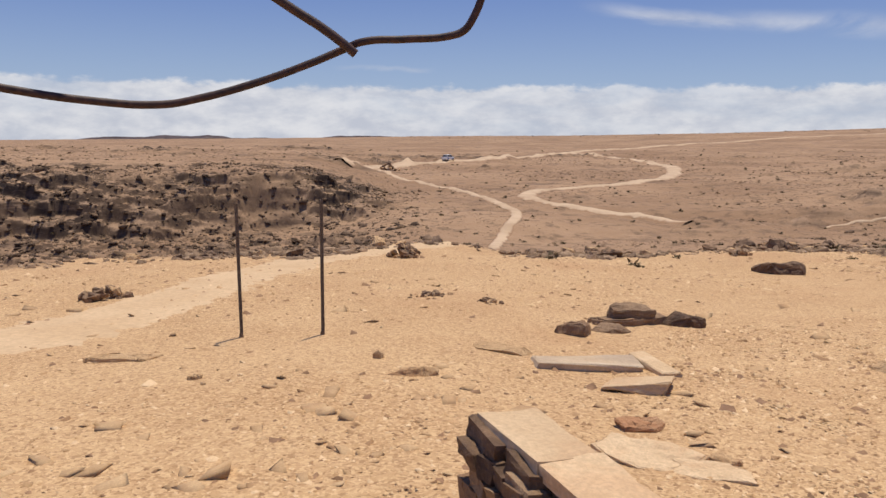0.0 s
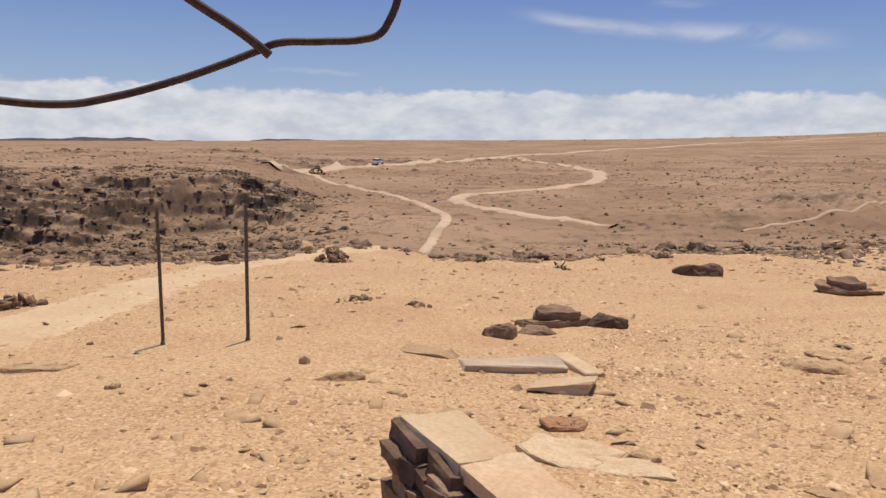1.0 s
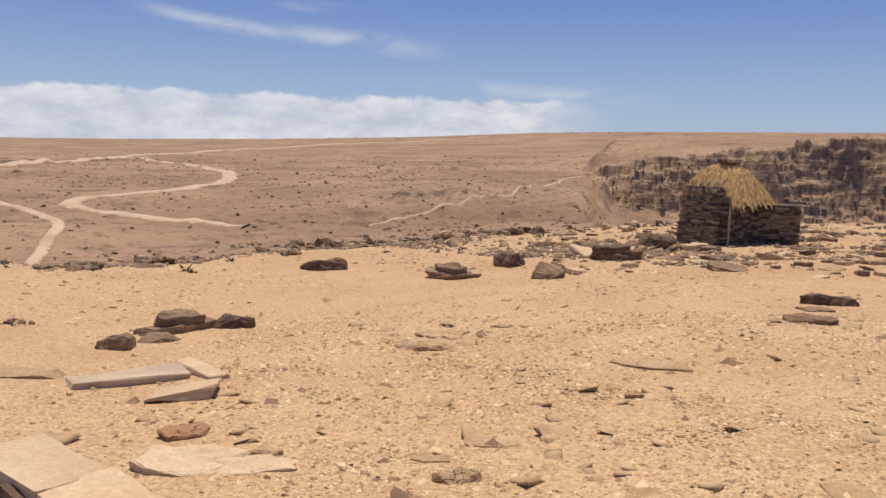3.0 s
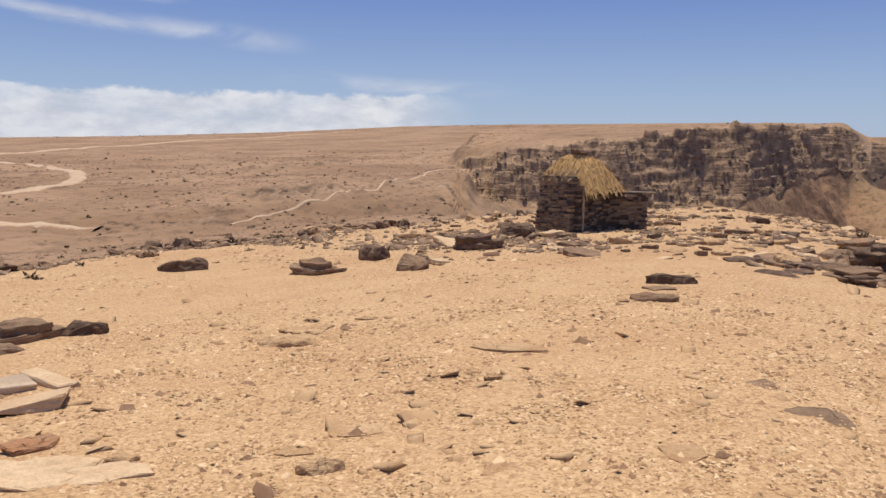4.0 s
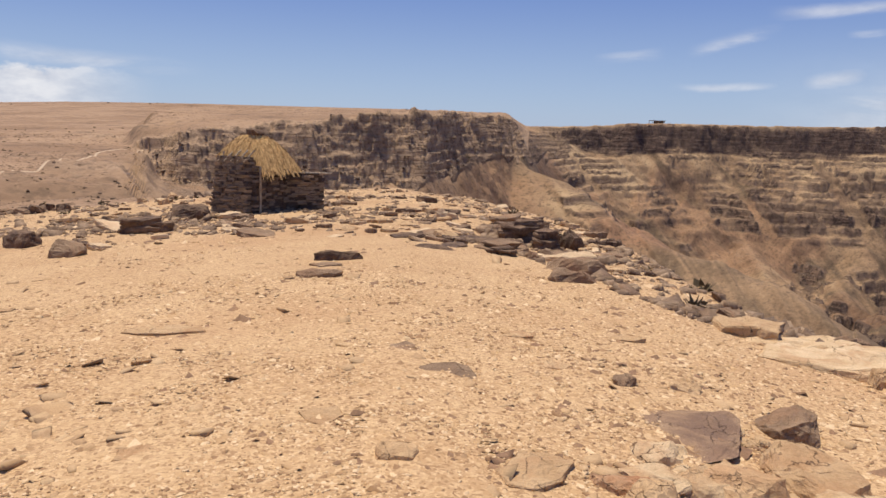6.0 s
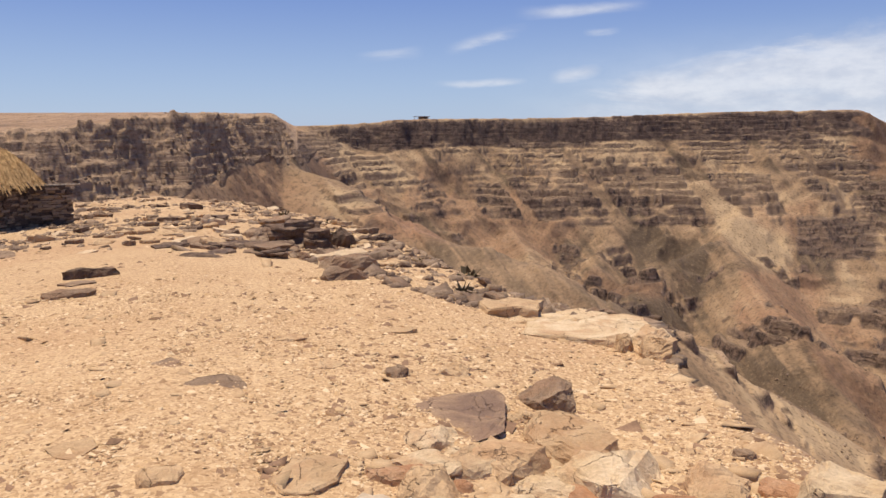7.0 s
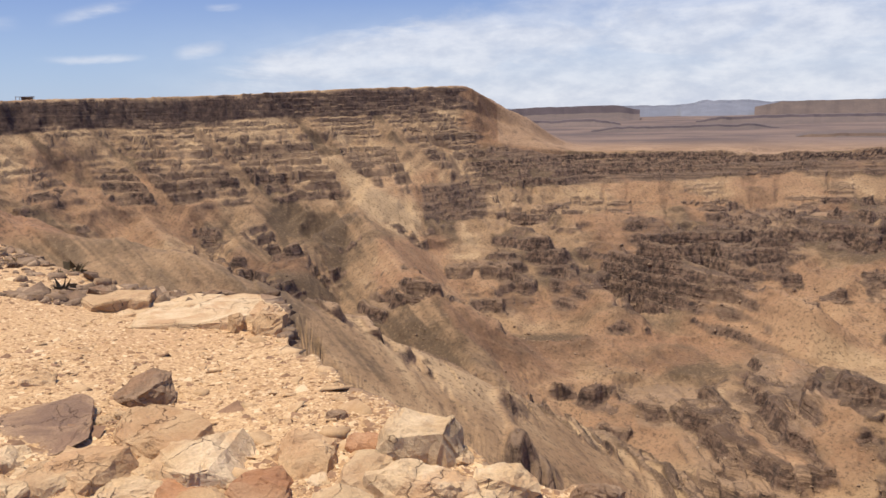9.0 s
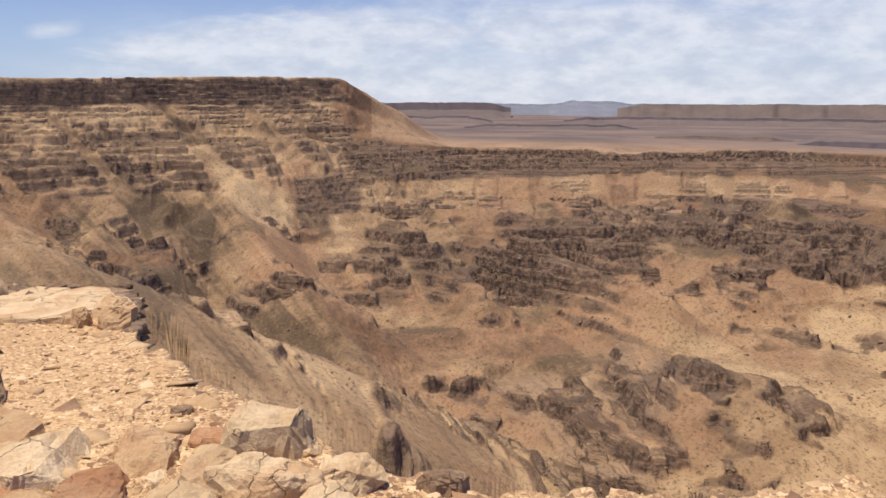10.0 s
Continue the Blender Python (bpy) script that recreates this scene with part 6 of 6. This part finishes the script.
across, rows_up = 14, 7
for side in range(4):
    grid = [[bm.verts.new(on_roof(side, u / across, t / rows_up) + Vector((rng.uniform(-0.015, 0.015), rng.uniform(-0.015, 0.015), rng.uniform(-0.02, 0.02) - (rng.uniform(0, 0.09) if t == 0 else 0)))) for u in range(across + 1)] for t in range(rows_up + 1)]
    for t in range(rows_up):
        for u in range(across):
            bm.faces.new((grid[t][u], grid[t][u + 1], grid[t + 1][u + 1], grid[t + 1][u]))
    # bundles of straw that lie on the slope and hang over the eave
    for _ in range(260):
        u, t = rng.random(), rng.random() ** 1.4 * 0.95
        a = on_roof(side, u, t) + Vector((0, 0, 0.025))
        b = on_roof(side, min(1, max(0, u + rng.uniform(-0.04, 0.04))), t - rng.uniform(0.14, 0.34)) + Vector((0, 0, rng.uniform(0.0, 0.035)))
        w = (Vector(eave[(side + 1) % 4]) - Vector(eave[side])).normalized() * rng.uniform(0.008, 0.022)
        bm.faces.new([bm.verts.new(q) for q in (a - w * 0.6, a + w * 0.6, b + w, b - w)])
bm.faces.new([bm.verts.new(Vector(q) + Vector((0, 0, -0.01))) for q in top_ring])
bm.faces.new([bm.verts.new(Vector((q[0] * 0.9, q[1] * 0.9, q[2] + 0.05))) for q in eave][::-1])
part("thatched_roof", bm, THATCH, hut, "golden straw thatch, ragged at the eaves")
bm = broken(hull(random.Random(8), 0.62, 0.58, 0.12, 24), random.Random(9), 1, 0.015)
bmesh.ops.translate(bm, verts=bm.verts[:], vec=(0.08, -0.07, 2.17))
part("ridge_cap", bm, DARK_STONE, hut, "dark cap on the peak of the thatch")
for px_, py_, tall in ((-0.5, -0.8, 1.3), (0.78, -0.82, 1.38), (-0.6, 0.5, 1.66)):
    bm = bmesh.new()
    bmesh.ops.create_cone(bm, cap_ends=True, segments=8, radius1=0.04, radius2=0.03, depth=tall + 0.3, matrix=Matrix.Translation((px_, py_, (tall - 0.3) / 2)))
    part("roof_post", bm, TIMBER, hut)
for k in range(5):
    bm = bmesh.new()
    bmesh.ops.create_cone(bm, cap_ends=True, segments=6, radius1=0.02, radius2=0.02, depth=0.5, matrix=Matrix.Translation((-0.62, 0.5 - 0.25 * k, 1.56)) @ Matrix.Rotation(0.9, 4, "Y"))
    part("rafter", bm, TIMBER, hut, "pale timber rafter end under the thatch")
lx, ly = HX + 0.62, HY - 0.72
low_wall = empty("low_wall", pose(lx, ly, height_at(lx, ly), 0, 0, -48), "low wall of dark stacked stones joined to the hut", "stone wall")
bm = bmesh.new()
box(bm, 0.5, 0.1, 0.3, 0.95, 0.2, 1.2)
part("wall_core", bm, DARK_STONE, low_wall)
stone_face(low_wall, 0, 0, 1, 0, 1.05, 1.0, -0.3, (0, 21))
bm = bmesh.new()
bmesh.ops.create_cone(bm, cap_ends=True, segments=8, radius1=0.03, radius2=0.025, depth=1.35, matrix=Matrix.Translation((0.58, 0, 1.06)) @ Matrix.Rotation(1.5708, 4, "Y"))
part("pole", bm, TIMBER, low_wall, "pale timber pole along the wall's top")


# ---- tracks over the plain ----
def strip(name, pts, width, label, category, lift, mat=None):
    """A worn track draped over the land."""
    path = [Vector(p) for p in pts]
    line = []
    for i in range(len(path) - 1):
        p0, p1, p2, p3 = path[max(i - 1, 0)], path[i], path[i + 1], path[min(i + 2, len(path) - 1)]
        for k in range(14):
            t = k / 14
            line.append(0.5 * (2 * p1 + (p2 - p0) * t + (2 * p0 - 5 * p1 + 4 * p2 - p3) * t * t + (3 * p1 - p0 - 3 * p2 + p3) * t**3))
    line.append(path[-1])
    rng = random.Random(len(pts))
    bm = bmesh.new()
    rows = []
    for i, p in enumerate(line):
        d = (line[min(i + 1, len(line) - 1)] - line[max(i - 1, 0)]).normalized()
        side = Vector((-d.y, d.x))
        w = width[0] + (width[1] - width[0]) * i / (len(line) - 1)
        xy = [p + side * w * k / 2 for k in (-1.1 - 0.5 * rng.random(), -0.6, 0, 0.6, 1.1 + 0.5 * rng.random())]
        zs = land(np.array([q.x for q in xy]), np.array([q.y for q in xy]))[0]
        rows.append([bm.verts.new((q.x, q.y, z + lift * (-0.3 if k in (0, 4) else 1.0))) for k, (q, z) in enumerate(zip(xy, zs))])
    for a, b in zip(rows, rows[1:]):
        for k in range(4):
            bm.faces.new((a[k], a[k + 1], b[k + 1], b[k]))
    bmesh.ops.recalc_face_normals(bm, faces=bm.faces[:])
    me = mesh_of(name, bm, mat or TRACK, True)
    me.attributes.new("worn", "FLOAT", "POINT").data.foreach_set("value", [(0.0, 0.75, 1.0, 0.75, 0.0)[k % 5] * min(1.0, 0.35 + 6 * (1 - k / len(me.vertices))) for k in range(len(me.vertices))])
    return tagged(new(name, me), label, category, kind="structure")


strip("road", [(-27, 172), (-19.8, 215), (-5.7, 240), (12.6, 278), (43.7, 356), (79.4, 425), (134, 511), (225, 617), (351, 684), (480, 700)], (4.6, 7), "pale dusty track crossing the brown plain", "road", 0.55)
strip("road", [(46, 356), (52, 324), (57.5, 280), (58.2, 241), (51.6, 200), (42.6, 170), (31.3, 146), (22.5, 138), (14.5, 131), (9.5, 122), (9.4, 108), (13.1, 101.5), (16.4, 99.5), (19.5, 97), (22, 93.4), (25, 89)], (4.4, 1.6), "pale dusty track winding down the plain in a bend", "road", 0.25)
strip("footpath", [(-22, 196), (-16.6, 173), (-8.5, 150), (-2.1, 132.4), (1.5, 118.6), (4, 103), (5.9, 96), (5.6, 87), (4.4, 81), (3.4, 74), (2.6, 66), (2.2, 58)], (1.7, 1.0), "narrow worn footpath leading down into the dip", "footpath", 0.2)
strip("footpath", [(38.8, 86), (44.7, 88.8), (49, 89.3), (56, 91), (64, 97), (77.3, 107.3), (97, 128), (118, 149.5), (136, 164), (152, 175)], (0.4, 0.7), "narrow pale footpath climbing the slope behind the hut", "footpath", 0.16)
strip("footpath", [(-7.5, 6.2), (-4.9, 8.0), (-4.4, 9.0), (-4.1, 10.2), (-3.9, 11.7), (-3.6, 14.1), (-3.0, 17.0), (-1.6, 19.6), (-0.3, 22.2)], (1.3, 1.1), "smooth sandy footpath over the plateau", "footpath", 0.008, SAND_PATH)


# ---- table mountains far off ----
def far_mesa(a0, a1, r, top, depth, seed, mat, label):
    """A long flat-topped ridge on the horizon, between two bearings, its top at an elevation in degrees."""
    bm = bmesh.new()
    count = max(24, int((a1 - a0) * 7))
    rows = []
    for i in range(count + 1):
        t = i / count
        a = a0 + (a1 - a0) * t
        edge = min(1, t * count / 12, (1 - t) * count / 12)
        wob = float(fbm(np.array([a * 0.9]), np.array([seed * 1.7]), 4, seed)[0])
        h = top + 0.05 * wob - (1 - edge) * 0.28
        rr = r * (1 + 0.006 * float(vnoise(np.array([a * 1.7]), np.array([seed * 2.3]), seed)[0]))
        c, s = math.sin(radians(a)), math.cos(radians(a))
        zt = 1.65 + rr * math.tan(radians(h))
        fall = depth * (0.6 + 0.4 * edge)
        rows.append([bm.verts.new((EYE_XY[0] + q * c, EYE_XY[1] + q * s, z)) for q, z in ((rr - 22 * fall, min(zt - 3.2 * fall, height_at(EYE_XY[0] + (rr - 22 * fall) * c, EYE_XY[1] + (rr - 22 * fall) * s) - 3)), (rr - 2.0 * fall, zt - 0.8 * fall), (rr - 0.5 * fall, zt - 0.06 * fall), (rr, zt), (rr + 150, zt - 1), (rr + 160, zt - 4.0 * fall))])
    for p, q in zip(rows, rows[1:]):
        for k in range(5):
            bm.faces.new((p[k], q[k], q[k + 1], p[k + 1])).material_index = 0 if k in (1, 2) else 1
    bmesh.ops.recalc_face_normals(bm, faces=bm.faces[:])
    me = mesh_of("distant_mesa", bm, mat)
    me.materials.append(FAR_APRON if mat != FAR_HAZE else FAR_HAZE)
    return tagged(new("distant_mesa", me), label, "mesa", kind="structure")


far_mesa(-26.5, -12.5, 3800, -0.1, 12, 3, FAR_DARK, "dark flat-topped mesa on the horizon")
far_mesa(-23.0, -15.5, 4200, 0.0, 12, 4, FAR_DARK, "dark flat-topped mesa on the horizon")
far_mesa(-11.0, -2.5, 4000, 0.15, 12, 5, FAR_DARK, "dark flat-topped mesa on the horizon")
far_mesa(104, 150, 4500, -0.12, 14, 14, FAR_HAZE, "hazy blue tableland on the horizon")
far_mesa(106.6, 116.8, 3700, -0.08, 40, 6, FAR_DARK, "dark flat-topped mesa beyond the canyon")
far_mesa(119.5, 125.5, 4350, 0.1, 18, 8, FAR_HAZE, "hazy blue range beyond the canyon")
# added strip: closes the horizon where the flat far plain should show
far_mesa(124.2, 150, 3900, -0.12, 6, 9, FAR_APRON, "raised brown strip standing in for the far plain")
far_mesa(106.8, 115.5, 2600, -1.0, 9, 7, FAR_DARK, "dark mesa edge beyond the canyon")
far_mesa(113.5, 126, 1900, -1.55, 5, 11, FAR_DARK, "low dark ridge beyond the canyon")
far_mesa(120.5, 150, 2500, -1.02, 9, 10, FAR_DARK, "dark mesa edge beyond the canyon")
far_mesa(126, 136, 1350, -2.25, 5, 15, FAR_BROWN, "low brown bluff beyond the canyon's shelf")
far_mesa(135.5, 150, 1250, -2.45, 14, 12, FAR_DARK, "dark bluff beyond the canyon's shelf")


# ---- car on the far track ----
car = empty("car", pose(-5.7, 238, height_at(-5.7, 238) + 0.2, 0, 0, 62), "white off-road car parked on the far track", "car")
bm = bmesh.new()
box(bm, 0, 0, 0.75, 4.7, 1.8, 0.7)
bmesh.ops.bevel(bm, geom=bm.edges[:], offset=0.12, segments=2, affect="EDGES")
part("body", bm, WHITE_PAINT, car)
bm = bmesh.new()
box(bm, -0.4, 0, 1.42, 2.9, 1.6, 0.75)
for v in bm.verts:
    if v.co.z > 1.5:
        v.co.x = -0.4 + (v.co.x + 0.4) * 0.82
        v.co.y *= 0.88
bmesh.ops.bevel(bm, geom=bm.edges[:], offset=0.08, segments=2, affect="EDGES")
cabin = part("cabin", bm, WHITE_PAINT, car)
for name, c, s in (("side_window", (-0.4, 0.8, 1.42), (2.3, 0.06, 0.42)), ("side_window", (-0.4, -0.8, 1.42), (2.3, 0.06, 0.42)), ("windscreen", (0.98, 0, 1.42), (0.16, 1.35, 0.45)), ("rear_window", (-1.78, 0, 1.42), (0.16, 1.35, 0.4))):
    bm = bmesh.new()
    box(bm, *c, *s)
    part(name, bm, BLACK_GLASS, car)
for wx in (1.45, -1.45):
    for wy in (0.82, -0.82):
        bm = bmesh.new()
        bmesh.ops.create_cone(bm, cap_ends=True, segments=18, radius1=0.38, radius2=0.38, depth=0.24, matrix=Matrix.Translation((wx, wy, 0.38)) @ Matrix.Rotation(1.5708, 4, "X"))
        wheel = part("wheel", bm, RUBBER, car)
        bm = bmesh.new()
        bmesh.ops.create_cone(bm, cap_ends=True, segments=14, radius1=0.2, radius2=0.2, depth=0.26, matrix=Matrix.Translation((wx, wy, 0.38)) @ Matrix.Rotation(1.5708, 4, "X"))
        part("rim", bm, WHITE_PAINT, wheel)

# ---- lookout building on the far rim ----
fa, fr = radians(75.8), float(mesa_radius(75.8)) + 14
fx, fy = EYE_XY[0] + fr * math.sin(fa), EYE_XY[1] + fr * math.cos(fa)
lookout = empty("lookout_shelter", pose(fx, fy, height_at(fx, fy), 0, 0, -75.8), "low dark lookout shelter on the far canyon rim", "shelter")
bm = bmesh.new()
box(bm, 0, 0, 2.2, 15, 6, 0.3)
part("roof", bm, HUT_STONE, lookout)
for k in range(6):
    bm = bmesh.new()
    box(bm, -6.8 + 2.7 * k, -2.6, 0.7, 0.4, 0.4, 2.8)
    part("post", bm, TIMBER, lookout)
bm = bmesh.new()
box(bm, 1.5, 2, 0.6, 9, 2, 2.9)
part("back_wall", bm, BROWN_STONE, lookout)


# ---- dry scrub on the plains ----
def scrub(count, seed, a0, a1, near, far, size, name, label):
    rng = np.random.default_rng(seed)
    pts, r = spread(rng, count, a0, a1, near, far)
    verts, faces = [], []
    for p, rr in zip(pts, r):
        s = size * rng.uniform(0.5, 1.3) * (0.5 + rr / 400)
        for _ in range(22):
            d = rng.normal(0, 1, 3)
            d[2] = abs(d[2]) * 0.8
            d /= np.linalg.norm(d)
            root = p + d * s * rng.uniform(0.05, 0.6) * (1, 1, 0.7)
            tip = root + d * s * rng.uniform(0.3, 0.7)
            w = np.cross(d, rng.normal(0, 1, 3)) * s * 0.12
            verts += [root - w, root + w, tip]
            faces.append((len(verts) - 3, len(verts) - 2, len(verts) - 1))
    me = bpy.data.meshes.new(name)
    me.from_pydata([tuple(v) for v in verts], [], faces)
    me.materials.append(SCRUB)
    return tagged(new(name, me), label, "shrubs", kind="stuff")


scrub(700, 3, -32, 40, lambda a: np.full_like(a, 62), lambda a: np.full_like(a, 420), 0.5, "dry_shrubs", "low dry brown shrubs dotted over the plain")
scrub(130, 8, -5, 66, lambda a: np.where(a < 44, 850.0, head_radius(a) * 1.05), lambda a: np.where(a < 44, 1500.0, 700.0), 0.5, "skyline_shrubs", "dark shrubs dotted along the skyline")
scrub(26, 13, 5, 80, lambda a: rim_radius(a) * 0.8, lambda a: rim_radius(a) * 1.0, 0.45, "rim_shrubs", "small dry grey shrubs among the rim's rocks")
